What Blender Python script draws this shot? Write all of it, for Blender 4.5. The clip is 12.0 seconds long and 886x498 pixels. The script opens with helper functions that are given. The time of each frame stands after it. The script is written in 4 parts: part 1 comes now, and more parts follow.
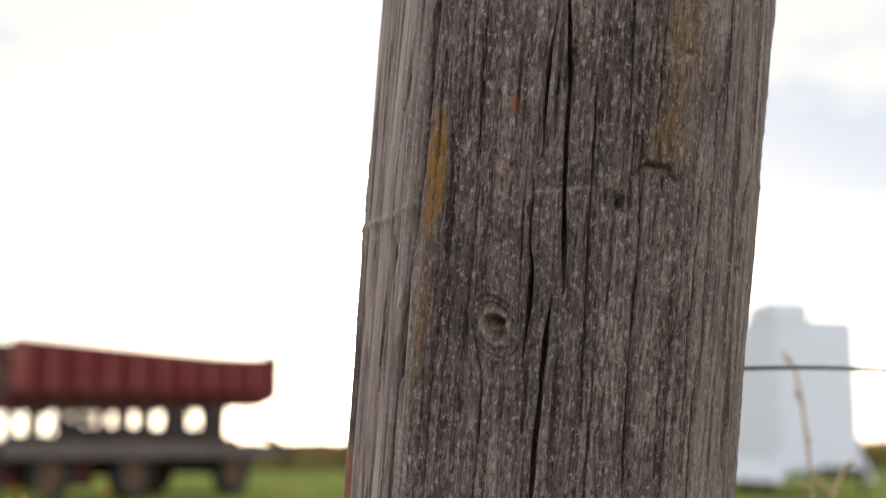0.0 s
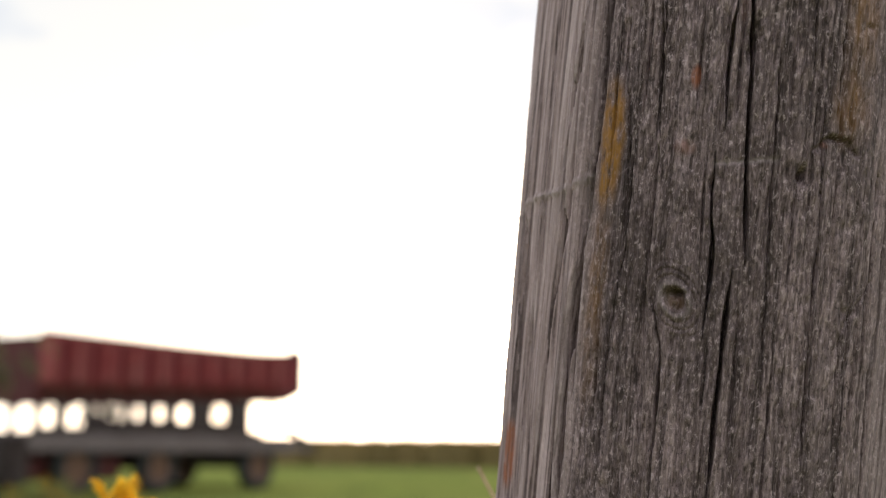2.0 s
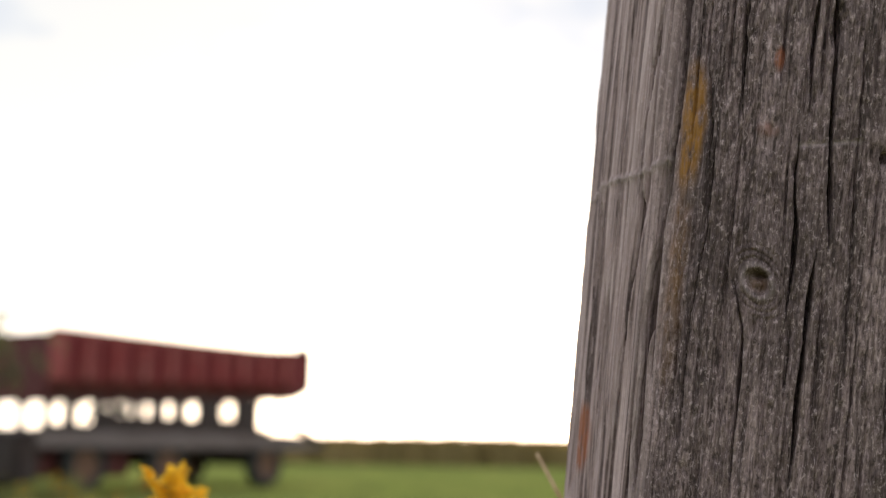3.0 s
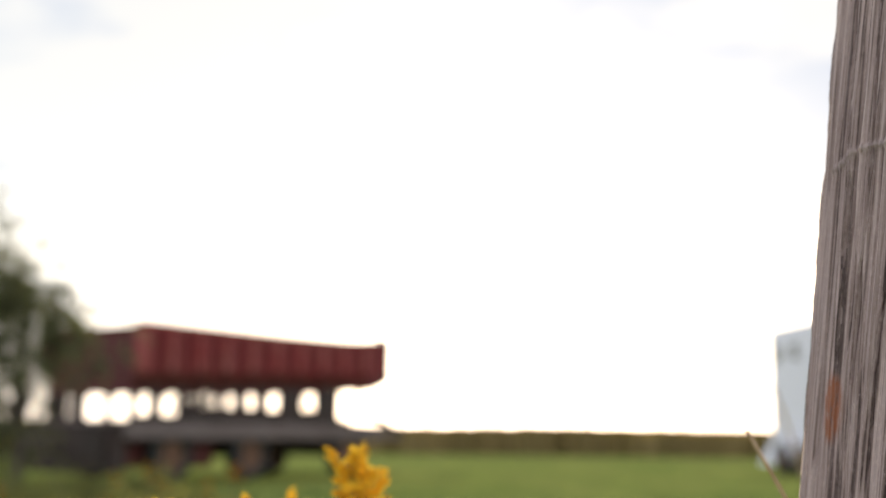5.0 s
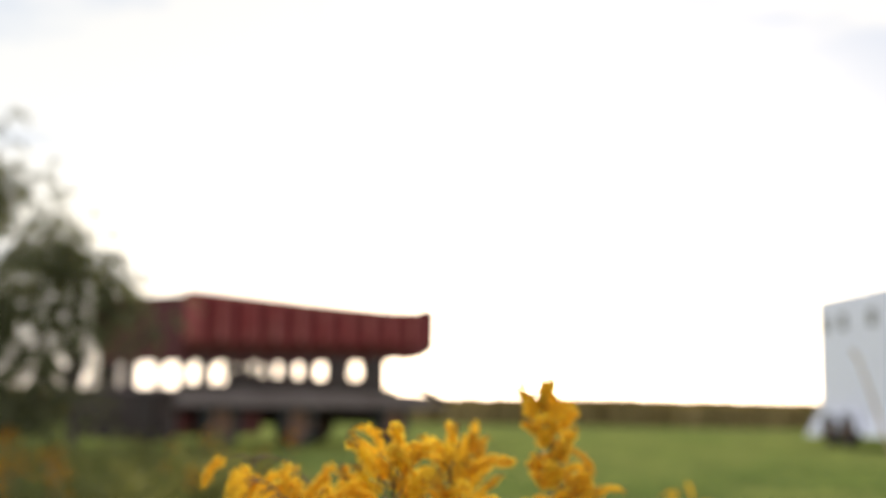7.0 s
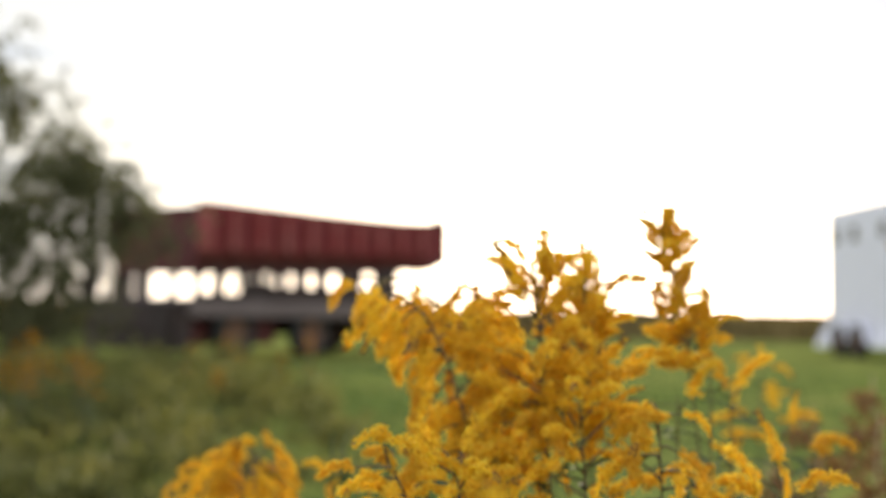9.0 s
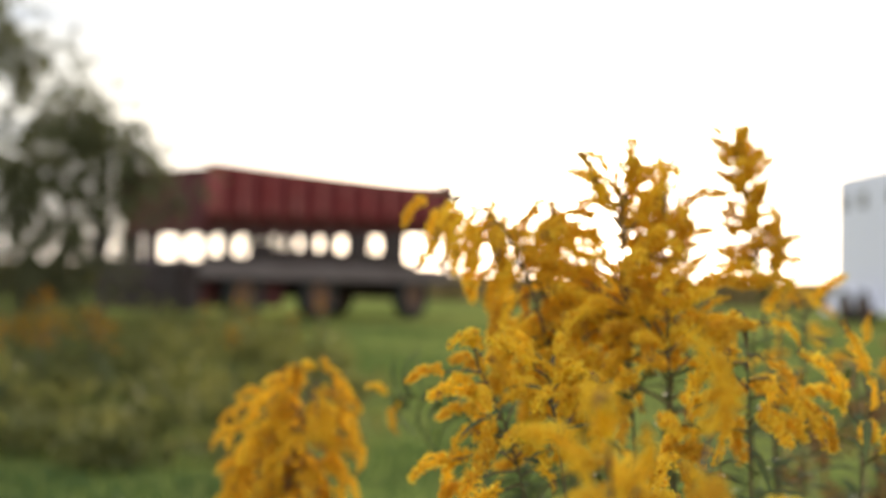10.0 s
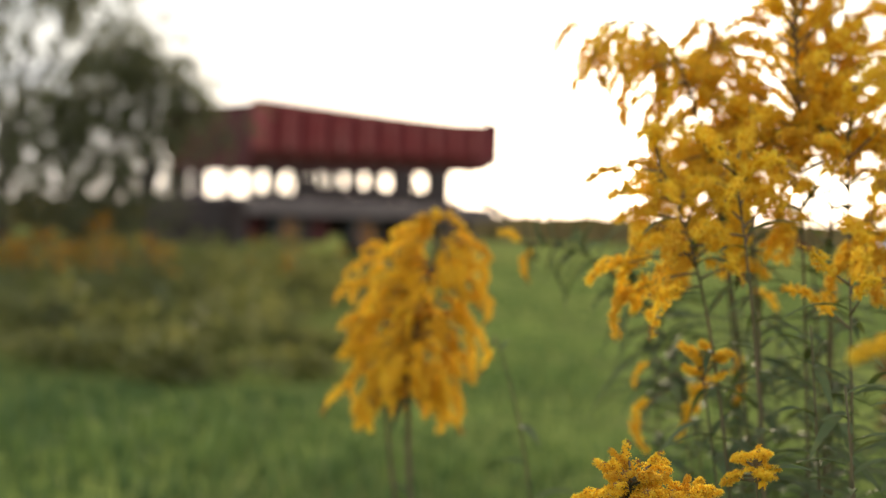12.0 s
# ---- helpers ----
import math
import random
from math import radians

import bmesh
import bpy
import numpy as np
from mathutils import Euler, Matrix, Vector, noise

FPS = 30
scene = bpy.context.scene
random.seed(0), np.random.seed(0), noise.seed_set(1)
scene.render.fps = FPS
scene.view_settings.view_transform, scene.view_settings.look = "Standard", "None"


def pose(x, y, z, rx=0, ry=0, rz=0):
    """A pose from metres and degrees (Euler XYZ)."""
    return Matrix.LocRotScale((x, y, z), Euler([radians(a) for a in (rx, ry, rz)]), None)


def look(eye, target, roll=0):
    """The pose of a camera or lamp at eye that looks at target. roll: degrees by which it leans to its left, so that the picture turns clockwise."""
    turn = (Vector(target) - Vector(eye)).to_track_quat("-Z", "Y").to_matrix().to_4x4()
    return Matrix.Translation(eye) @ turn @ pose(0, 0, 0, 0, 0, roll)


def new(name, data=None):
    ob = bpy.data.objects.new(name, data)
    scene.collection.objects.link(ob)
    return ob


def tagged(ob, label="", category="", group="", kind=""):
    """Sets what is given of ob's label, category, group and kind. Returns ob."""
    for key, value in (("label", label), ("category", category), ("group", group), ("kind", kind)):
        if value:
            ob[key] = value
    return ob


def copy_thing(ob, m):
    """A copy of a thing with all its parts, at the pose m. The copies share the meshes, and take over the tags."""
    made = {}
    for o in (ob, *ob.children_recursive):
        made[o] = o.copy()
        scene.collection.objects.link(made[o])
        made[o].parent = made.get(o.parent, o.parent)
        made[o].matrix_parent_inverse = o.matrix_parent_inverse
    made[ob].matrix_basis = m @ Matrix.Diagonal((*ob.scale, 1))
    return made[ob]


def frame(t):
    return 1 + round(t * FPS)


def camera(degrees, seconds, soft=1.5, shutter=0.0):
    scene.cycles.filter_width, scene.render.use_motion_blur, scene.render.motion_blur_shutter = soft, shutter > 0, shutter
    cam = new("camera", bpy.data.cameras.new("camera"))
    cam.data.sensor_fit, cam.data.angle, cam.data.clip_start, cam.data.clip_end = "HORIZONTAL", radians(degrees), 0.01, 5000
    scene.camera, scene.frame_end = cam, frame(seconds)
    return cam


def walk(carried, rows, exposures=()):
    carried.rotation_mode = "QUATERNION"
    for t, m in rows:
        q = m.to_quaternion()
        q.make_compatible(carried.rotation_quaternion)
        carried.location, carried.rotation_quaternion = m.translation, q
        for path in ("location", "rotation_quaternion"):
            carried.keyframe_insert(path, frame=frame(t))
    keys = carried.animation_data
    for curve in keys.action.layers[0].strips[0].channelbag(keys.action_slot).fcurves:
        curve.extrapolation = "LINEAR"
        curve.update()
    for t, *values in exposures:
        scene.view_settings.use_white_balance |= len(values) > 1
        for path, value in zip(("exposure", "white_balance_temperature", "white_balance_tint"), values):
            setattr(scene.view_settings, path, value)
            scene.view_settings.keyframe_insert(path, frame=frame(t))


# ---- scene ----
cam = camera(41.3, 12.0, soft=1.1)
# a fast lens held at one close focus
cam.data.dof.use_dof = True
cam.data.dof.focus_distance = 0.475
cam.data.dof.aperture_fstop = 6.6
PATH = [
    (0, 0.0000, 0.7500, 99.63, 0.03, -0.78),
    (0.5, -0.0152, 0.7463, 99.25, -0.15, -0.47),
    (1, -0.0327, 0.7433, 99.05, 0.61, -0.16),
    (1.5, -0.0501, 0.7411, 99.31, 0.70, 0.31),
    (2, -0.0633, 0.7386, 99.52, 0.72, 0.28),
    (2.5, -0.0777, 0.7353, 99.61, 1.02, 0.35),
    (3, -0.0937, 0.7312, 99.45, 0.94, 0.62),
    (3.5, -0.1140, 0.7279, 99.23, 0.95, 1.61),
    (5.5, -0.1977, 0.7176, 98.81, 0.75, 5.17),
    (6, -0.2306, 0.7064, 98.59, 0.92, 6.11),
    (6.5, -0.2541, 0.7015, 98.12, 0.63, 5.99),
    (7, -0.2788, 0.6940, 97.50, 0.84, 6.05),
    (9, -0.3612, 0.6299, 93.37, 0.85, 6.31),
    (9.5, -0.3839, 0.6100, 92.41, 0.76, 6.45),
    (10, -0.4081, 0.5955, 91.69, 1.22, 6.54),
    (10.5, -0.4315, 0.5785, 91.12, 1.16, 6.61),
    (11, -0.4538, 0.5542, 90.43, 2.31, 7.20),
    (11.5, -0.4700, 0.5332, 89.21, 2.16, 8.39),
    (12, -0.4825, 0.5154, 88.85, 1.52, 8.40),
]
walk(cam, [(t, pose(x, 0, z, rx, 0, rz) @ pose(0, 0, 0, 0, 0, roll)) for t, x, z, rx, roll, rz in PATH],
     exposures=[(0, 0.0), (12, 0.0)])

# ---- light: a low sun behind thin bright cloud ----
SUN_AZ, SUN_EL = radians(0.8), radians(6.0)      # to the right of +y, above the horizon
sun_dir = Vector((math.sin(SUN_AZ) * math.cos(SUN_EL), math.cos(SUN_AZ) * math.cos(SUN_EL), math.sin(SUN_EL)))
sun = new("sun", bpy.data.lights.new("sun", "SUN"))
sun.data.energy, sun.data.angle, sun.data.color = 3.7, radians(0.6), (1.0, 0.80, 0.56)
sun.matrix_world = look(sun_dir * 60, (0, 0, 0))

world = bpy.data.worlds.new("evening_sky")
scene.world = world
world.use_nodes = True
wn, wl = world.node_tree.nodes, world.node_tree.links
wn.clear()


def wnode(kind, **values):
    n = wn.new(kind)
    for key, value in values.items():
        n.inputs[key].default_value = value
    return n


w_out = wn.new("ShaderNodeOutputWorld")
w_sky = wn.new("ShaderNodeTexSky")
w_sky.sky_type, w_sky.sun_disc = "NISHITA", False
w_sky.sun_elevation, w_sky.sun_rotation = SUN_EL, SUN_AZ
w_sky.dust_density = 1.0
w_bg = wnode("ShaderNodeBackground", Strength=0.05)
w_soft = wnode("ShaderNodeHueSaturation", Saturation=0.8)      # thin haze takes the colour out of the clear sky
wl.new(w_sky.outputs[0], w_soft.inputs["Color"])
wl.new(w_soft.outputs[0], w_bg.inputs["Color"])
w_tc = wn.new("ShaderNodeTexCoord")
# thin cloud: soft streaks, flattened towards the horizon
w_map = wn.new("ShaderNodeMapping")
w_map.inputs["Scale"].default_value = (1.6, 1.6, 4.5)
w_map.inputs["Location"].default_value = (0.35, 0.2, 0.40)
wl.new(w_tc.outputs["Generated"], w_map.inputs["Vector"])
w_noise = wnode("ShaderNodeTexNoise", Scale=2.6, Detail=6.0, Roughness=0.52, Distortion=0.3)
wl.new(w_map.outputs[0], w_noise.inputs["Vector"])
w_ramp = wn.new("ShaderNodeValToRGB")
w_ramp.color_ramp.elements[0].position, w_ramp.color_ramp.elements[0].color = 0.40, (0.62, 0.70, 0.86, 1)
w_ramp.color_ramp.elements[1].position, w_ramp.color_ramp.elements[1].color = 0.56, (1.0, 0.985, 0.97, 1)
wl.new(w_noise.outputs[0], w_ramp.inputs[0])
w_cloud = wnode("ShaderNodeBackground", Strength=0.90)
wl.new(w_ramp.outputs[0], w_cloud.inputs["Color"])
# the glow of the cloud round the sun
w_dot = wn.new("ShaderNodeVectorMath")
w_dot.operation = "DOT_PRODUCT"
w_dot.inputs[1].default_value = sun_dir
wl.new(w_tc.outputs["Generated"], w_dot.inputs[0])
# cloud opposite the sun is lit from the front and is brighter
w_front = wn.new("ShaderNodeMapRange")
for key, value in (("From Min", -1.0), ("From Max", 1.0), ("To Min", 1.50), ("To Max", 0.76)):
    w_front.inputs[key].default_value = value
wl.new(w_dot.outputs["Value"], w_front.inputs["Value"])
wl.new(w_front.outputs[0], w_cloud.inputs["Strength"])
w_max = wn.new("ShaderNodeMath")
w_max.operation = "MAXIMUM"
w_max.inputs[1].default_value = 0.0
wl.new(w_dot.outputs["Value"], w_max.inputs[0])


def glow(power, strength, color):
    p = wn.new("ShaderNodeMath")
    p.operation = "POWER"
    p.inputs[1].default_value = power
    wl.new(w_max.outputs[0], p.inputs[0])
    m = wn.new("ShaderNodeMath")
    m.operation = "MULTIPLY"
    m.inputs[1].default_value = strength
    wl.new(p.outputs[0], m.inputs[0])
    b = wnode("ShaderNodeBackground", Color=(*color, 1))
    wl.new(m.outputs[0], b.inputs["Strength"])
    return b


def add_shaders(a, b):
    s = wn.new("ShaderNodeAddShader")
    wl.new(a.outputs[0], s.inputs[0])
    wl.new(b.outputs[0], s.inputs[1])
    return s


# bright haze lying along the horizon on the sun's side
w_sep = wn.new("ShaderNodeSeparateXYZ")
wl.new(w_tc.outputs["Generated"], w_sep.inputs[0])


def wmath(op, a, b=0.0):
    m = wn.new("ShaderNodeMath")
    m.operation = op
    for sock, v in zip(m.inputs, (a, b)):
        if isinstance(v, (int, float)):
            sock.default_value = v
        else:
            wl.new(v, sock)
    return m.outputs[0]


w_low = wmath("POWER", wmath("SUBTRACT", 1.0, wmath("MULTIPLY", w_sep.outputs["Z"], w_sep.outputs["Z"])), 80.0)
w_haze = wnode("ShaderNodeBackground", Color=(1.0, 0.90, 0.73, 1))
wl.new(wmath("MULTIPLY", wmath("MULTIPLY", wmath("POWER", w_max.outputs[0], 7.0), w_low), 2.7), w_haze.inputs["Strength"])
w_glow = add_shaders(glow(110, 2.8, (1.0, 0.92, 0.78)), glow(600, 2.5, (1.0, 0.88, 0.66)))
w_all = add_shaders(add_shaders(add_shaders(w_bg, w_cloud), w_haze), w_glow)
wl.new(w_all.outputs[0], w_out.inputs["Surface"])


# ---- materials ----
class Nodes:
    """A small builder for one node material."""

    def __init__(self, name):
        self.mat = bpy.data.materials.new(name)
        self.mat.use_nodes = True
        self.tree = self.mat.node_tree
        self.tree.nodes.clear()
        self.out = self.tree.nodes.new("ShaderNodeOutputMaterial")

    def add(self, kind, **values):
        n = self.tree.nodes.new("ShaderNode" + kind)
        for key, value in values.items():
            n.inputs[key.replace("_", " ")].default_value = value
        return n

    def link(self, a, b):
        self.tree.links.new(a, b)

    def coords(self, scale=(1, 1, 1), shift=(0, 0, 0)):
        tc, mp = self.add("TexCoord"), self.add("Mapping")
        mp.inputs["Scale"].default_value, mp.inputs["Location"].default_value = scale, shift
        self.link(tc.outputs["Object"], mp.inputs["Vector"])
        return mp.outputs[0]

    def noise(self, vec, scale, detail=4.0, rough=0.55, distortion=0.0):
        n = self.add("TexNoise", Scale=scale, Detail=detail, Roughness=rough, Distortion=distortion)
        self.link(vec, n.inputs["Vector"])
        return n.outputs[0]

    def ramp(self, value, *stops):
        r = self.add("ValToRGB")
        els = r.color_ramp.elements
        while len(els) < len(stops):
            els.new(0.5)
        for el, (pos, col) in zip(els, stops):
            el.position = pos
            el.color = (*col, 1) if len(col) == 3 else col
        self.link(value, r.inputs[0])
        return r.outputs[0]

    def mix(self, fac, a, b, blend="MIX"):
        m = self.add("MixRGB")
        m.blend_type = blend
        for sock, v in zip(m.inputs, (fac, a, b)):
            if isinstance(v, (int, float)):
                sock.default_value = v
            elif isinstance(v, tuple):
                sock.default_value = (*v, 1)
            else:
                self.link(v, sock)
        return m.outputs[0]

    def math(self, op, a, b):
        m = self.add("Math")
        m.operation = op
        for sock, v in zip(m.inputs, (a, b)):
            if isinstance(v, (int, float)):
                sock.default_value = v
            else:
                self.link(v, sock)
        return m.outputs[0]

    def bump(self, height, distance, strength=1.0):
        b = self.add("Bump", Distance=distance, Strength=strength)
        self.link(height, b.inputs["Height"])
        return b.outputs[0]

    def done(self, color, rough=0.7, metal=0.0, normal=None, specular=0.4):
        p = self.add("BsdfPrincipled", Metallic=metal)
        p.inputs["Specular IOR Level"].default_value = specular
        if isinstance(color, tuple):
            p.inputs["Base Color"].default_value = (*color, 1)
        else:
            self.link(color, p.inputs["Base Color"])
        if isinstance(rough, (int, float)):
            p.inputs["Roughness"].default_value = rough
        else:
            self.link(rough, p.inputs["Roughness"])
        if normal is not None:
            self.link(normal, p.inputs["Normal"])
        self.link(p.outputs[0], self.out.inputs["Surface"])
        return self.mat

    def leafy(self, color, through_color, share=0.5, rough=0.55):
        """A thin sheet that also lets light through."""
        d, t = self.add("BsdfPrincipled", Roughness=max(rough, 0.68)), self.add("BsdfTranslucent")
        d.inputs["Specular IOR Level"].default_value = 0.25
        self.link(color, d.inputs["Base Color"])
        self.link(through_color, t.inputs["Color"])
        m = self.add("MixShader", Fac=share)
        self.link(d.outputs[0], m.inputs[1])
        self.link(t.outputs[0], m.inputs[2])
        self.link(m.outputs[0], self.out.inputs["Surface"])
        return self.mat


def weathered_post():
    n = Nodes("weathered_post_wood")
    fine = n.noise(n.coords((1, 1, 0.09)), 980, 5, 0.65)
    streak = n.noise(n.coords((1, 1, 0.03), (3, 1, 2)), 230, 4, 0.6, 0.3)
    blotch = n.noise(n.coords((1, 1, 0.45), (7, 2, 5)), 34, 6, 0.65)
    fleck = n.noise(n.coords((1, 1, 0.55), (1, 9, 4)), 600, 6, 0.74, 0.35)
    base = n.ramp(streak, (0.40, (0.05, 0.037, 0.035)), (0.49, (0.25, 0.195, 0.185)), (0.62, (0.46, 0.375, 0.36)))
    base = n.mix(0.5, base, n.ramp(fine, (0.40, (0.035, 0.025, 0.023)), (0.51, (0.25, 0.195, 0.185)), (0.62, (0.60, 0.51, 0.485))))
    base = n.mix(n.ramp(blotch, (0.42, (0, 0, 0)), (0.58, (0.85, 0.85, 0.85))), base, n.mix(0.6, base, (0.045, 0.032, 0.029)))
    patch = n.noise(n.coords((1, 1, 0.3), (4, 4, 9)), 15, 5, 0.6)
    base = n.mix(n.ramp(patch, (0.45, (0, 0, 0)), (0.60, (0.7, 0.7, 0.7))), base, n.mix(0.5, base, (0.04, 0.026, 0.022)))
    # silvery fibre ends and pale crust over dark hollows, sheen painted in as colour
    base = n.mix(n.ramp(fleck, (0.36, (0.85, 0.85, 0.85)), (0.47, (0, 0, 0))), base, (0.035, 0.025, 0.023))
    base = n.mix(n.ramp(fleck, (0.55, (0, 0, 0)), (0.63, (0.6, 0.6, 0.6))), base, (0.66, 0.58, 0.56))
    # pale grain of the flanks, lifted in colour for the grazing sun
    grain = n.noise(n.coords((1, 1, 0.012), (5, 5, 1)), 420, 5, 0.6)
    lit_flank = n.ramp(grain, (0.37, (0.11, 0.082, 0.078)), (0.47, (0.50, 0.41, 0.385)), (0.62, (0.86, 0.76, 0.725)))
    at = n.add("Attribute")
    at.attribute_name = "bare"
    base = n.mix(at.outputs["Fac"], base, n.mix(0.25, lit_flank, base))
    # masks stored with the mesh: lichen, rusty stain, pale lit flanks, scraped line
    for name, col, soft in (("lichen", (0.40, 0.20, 0.02), 1.0),
                            ("rust", (0.40, 0.14, 0.055), 1.0), ("scrape", (0.46, 0.42, 0.39), 0.6), ("hollow", (0.17, 0.13, 0.08), 0.8)):
        at = n.add("Attribute")
        at.attribute_name = name
        speck = n.noise(n.coords((1, 1, 0.3), (len(name), 0, 1)), 340, 3, 0.65)
        fac = n.math("MULTIPLY", at.outputs["Fac"], n.ramp(speck, (0.36, (0.3, 0.3, 0.3)), (0.52, (soft, soft, soft))))
        base = n.mix(fac, base, n.mix(0.22, col, base, "MIX"))
    base = n.mix(1.0, base, (0.82, 0.73, 0.755), "MULTIPLY")
    height = n.mix(0.5, fine, fleck)
    return n.done(base, n.ramp(streak, (0.3, (0.9, 0.9, 0.9)), (0.7, (0.68, 0.68, 0.68))), 0, n.bump(height, 0.0015, 0.9), 0.4)


def petal_yellow(name="goldenrod_yellow", tint=(1.0, 1.0, 1.0)):
    n = Nodes(name)
    geo, info = n.add("NewGeometry"), n.add("ObjectInfo")
    col = n.ramp(geo.outputs["Random Per Island"], (0.0, (0.40, 0.19, 0.03)), (0.12, (0.86, 0.56, 0.04)), (0.5, (0.97, 0.76, 0.06)), (1.0, (0.98, 0.85, 0.13)))
    faded = n.mix(n.ramp(info.outputs["Random"], (0.35, (0, 0, 0)), (1.0, (0.5, 0.5, 0.5))), col, (0.62, 0.32, 0.03))
    faded = n.mix(1.0, faded, tint, "MULTIPLY")
    return n.leafy(faded, n.mix(1.0, faded, (1.0, 0.93, 0.75), "MULTIPLY"), 0.62, 0.6)


def leaf_green(name, dark, light, share=0.4):
    n = Nodes(name)
    info = n.add("ObjectInfo")
    geo = n.add("NewGeometry")
    rnd = n.math("FRACT", n.math("ADD", info.outputs["Random"], geo.outputs["Random Per Island"]), 0)
    veins = n.noise(n.coords((1, 1, 1)), 60, 4)
    col = n.mix(rnd, dark, light)
    col = n.mix(n.ramp(veins, (0.45, (0, 0, 0)), (0.7, (0.5, 0.5, 0.5))), col, n.mix(0.5, light, (0.16, 0.14, 0.05)))
    return n.leafy(col, n.mix(1.0, col, (1.0, 1.0, 0.55), "MULTIPLY"), share, 0.5)


def stem_brown(name, a, b):
    n = Nodes(name)
    v = n.noise(n.coords((1, 1, 0.15)), 240, 4)
    return n.done(n.ramp(v, (0.35, a), (0.65, b)), 0.75, 0, n.bump(v, 0.0004))


def old_paint(name, paint, worn, dirt, amount=0.5, scale=1.0, rough=0.55):
    """Farm paint with faded areas, rust and grime."""
    n = Nodes(name)
    big, small = n.noise(n.coords(), 1.7 * scale, 6, 0.62), n.noise(n.coords((1, 1, 0.5)), 14 * scale, 5, 0.6)
    col = n.mix(n.ramp(big, (0.40, (0, 0, 0)), (0.70, (amount, amount, amount))), paint, worn)
    col = n.mix(n.ramp(small, (0.52, (0, 0, 0)), (0.72, (amount, amount, amount))), col, dirt)
    return n.done(col, n.ramp(small, (0.3, (rough,) * 3), (0.7, (0.85,) * 3)), 0, n.bump(small, 0.003, 0.5))


def plank_grey():
    n = Nodes("grey_planks")
    v = n.noise(n.coords((0.06, 1, 1)), 40, 5, 0.6)
    w = n.noise(n.coords(), 2.2, 4)
    col = n.mix(n.ramp(w, (0.4, (0, 0, 0)), (0.7, (0.5, 0.5, 0.5))), n.ramp(v, (0.3, (0.11, 0.083, 0.08)), (0.7, (0.21, 0.168, 0.162))), (0.09, 0.062, 0.055))
    return n.done(col, 0.85, 0, n.bump(v, 0.002))


def ground_grass():
    n = Nodes("meadow_ground")
    a, b, c = n.noise(n.coords(), 0.55, 6, 0.6), n.noise(n.coords(), 7, 5, 0.65), n.noise(n.coords(), 60, 4, 0.6)
    col = n.ramp(b, (0.30, (0.108, 0.148, 0.038)), (0.52, (0.235, 0.288, 0.064)), (0.72, (0.335, 0.365, 0.095)))
    p = n.noise(n.coords((1, 1.6, 1), (3, 5, 0)), 1.7, 5, 0.6)
    col = n.mix(n.ramp(p, (0.40, (0.75, 0.75, 0.75)), (0.60, (0, 0, 0))), col, (0.085, 0.105, 0.036))
    col = n.mix(n.ramp(a, (0.42, (0, 0, 0)), (0.70, (0.65, 0.65, 0.65))), col, (0.32, 0.31, 0.09))
    col = n.mix(n.ramp(c, (0.5, (0, 0, 0)), (0.75, (0.5, 0.5, 0.5))), col, (0.08, 0.10, 0.035))
    return n.done(col, 1.0, 0, n.bump(n.mix(0.5, b, c), 0.03, 0.8), 0.0)


def plain(name, a, b, rough=0.5, metal=0.0, scale=30.0):
    n = Nodes(name)
    v = n.noise(n.coords(), scale, 4)
    return n.done(n.ramp(v, (0.35, a), (0.65, b)), n.ramp(v, (0.3, (rough,) * 3), (0.7, (min(1.0, rough + 0.2),) * 3)), metal, n.bump(v, 0.001, 0.4))


M_POST = weathered_post()
M_YELLOW = petal_yellow()
M_DULL = petal_yellow("faded_goldenrod", (0.66, 0.47, 0.38))
M_SPENT = stem_brown("withered_floret", (0.16, 0.075, 0.025), (0.34, 0.17, 0.05))
M_LEAF = leaf_green("goldenrod_leaf", (0.06, 0.09, 0.038), (0.13, 0.165, 0.07), 0.32)
M_STEM = stem_brown("goldenrod_stem", (0.085, 0.08, 0.035), (0.17, 0.125, 0.065))
M_DRY = stem_brown("dry_stalk", (0.33, 0.22, 0.12), (0.52, 0.38, 0.23))
M_TREELEAF = leaf_green("willow_leaf", (0.10, 0.11, 0.062), (0.21, 0.205, 0.12), 0.5)
M_BARK = stem_brown("bark", (0.05, 0.04, 0.03), (0.12, 0.095, 0.075))
M_WEED = leaf_green("weed_leaf", (0.115, 0.135, 0.05), (0.25, 0.235, 0.09), 0.5)
M_GROUND = ground_grass()
M_BLADE = leaf_green("grass_blade", (0.072, 0.128, 0.046), (0.145, 0.215, 0.08), 0.45)
M_CROP = leaf_green("far_crop", (0.20, 0.150, 0.06), (0.37, 0.265, 0.115), 0.4)
M_RED = old_paint("faded_red_paint", (0.15, 0.010, 0.012), (0.16, 0.026, 0.022), (0.045, 0.014, 0.012), 0.8)
M_REDRIB = old_paint("worn_red_rib", (0.29, 0.045, 0.043), (0.32, 0.12, 0.105), (0.09, 0.032, 0.026), 0.75)
M_DARK = old_paint("dark_oily_steel", (0.036, 0.023, 0.021), (0.06, 0.031, 0.026), (0.024, 0.017, 0.016), 0.6)
# rusty red darkened for the shade on the wagon's front and lower parts
M_DARKRED = old_paint("shaded_rusty_red", (0.10, 0.018, 0.018), (0.10, 0.028, 0.024), (0.03, 0.013, 0.012), 0.6)
M_RUSTSHADE = old_paint("rusty_shaded_panel", (0.095, 0.018, 0.017), (0.11, 0.036, 0.03), (0.04, 0.015, 0.013), 0.7)
M_DECK = plank_grey()
M_RUBBER = plain("old_rubber", (0.02, 0.02, 0.02), (0.045, 0.042, 0.04), 0.75)
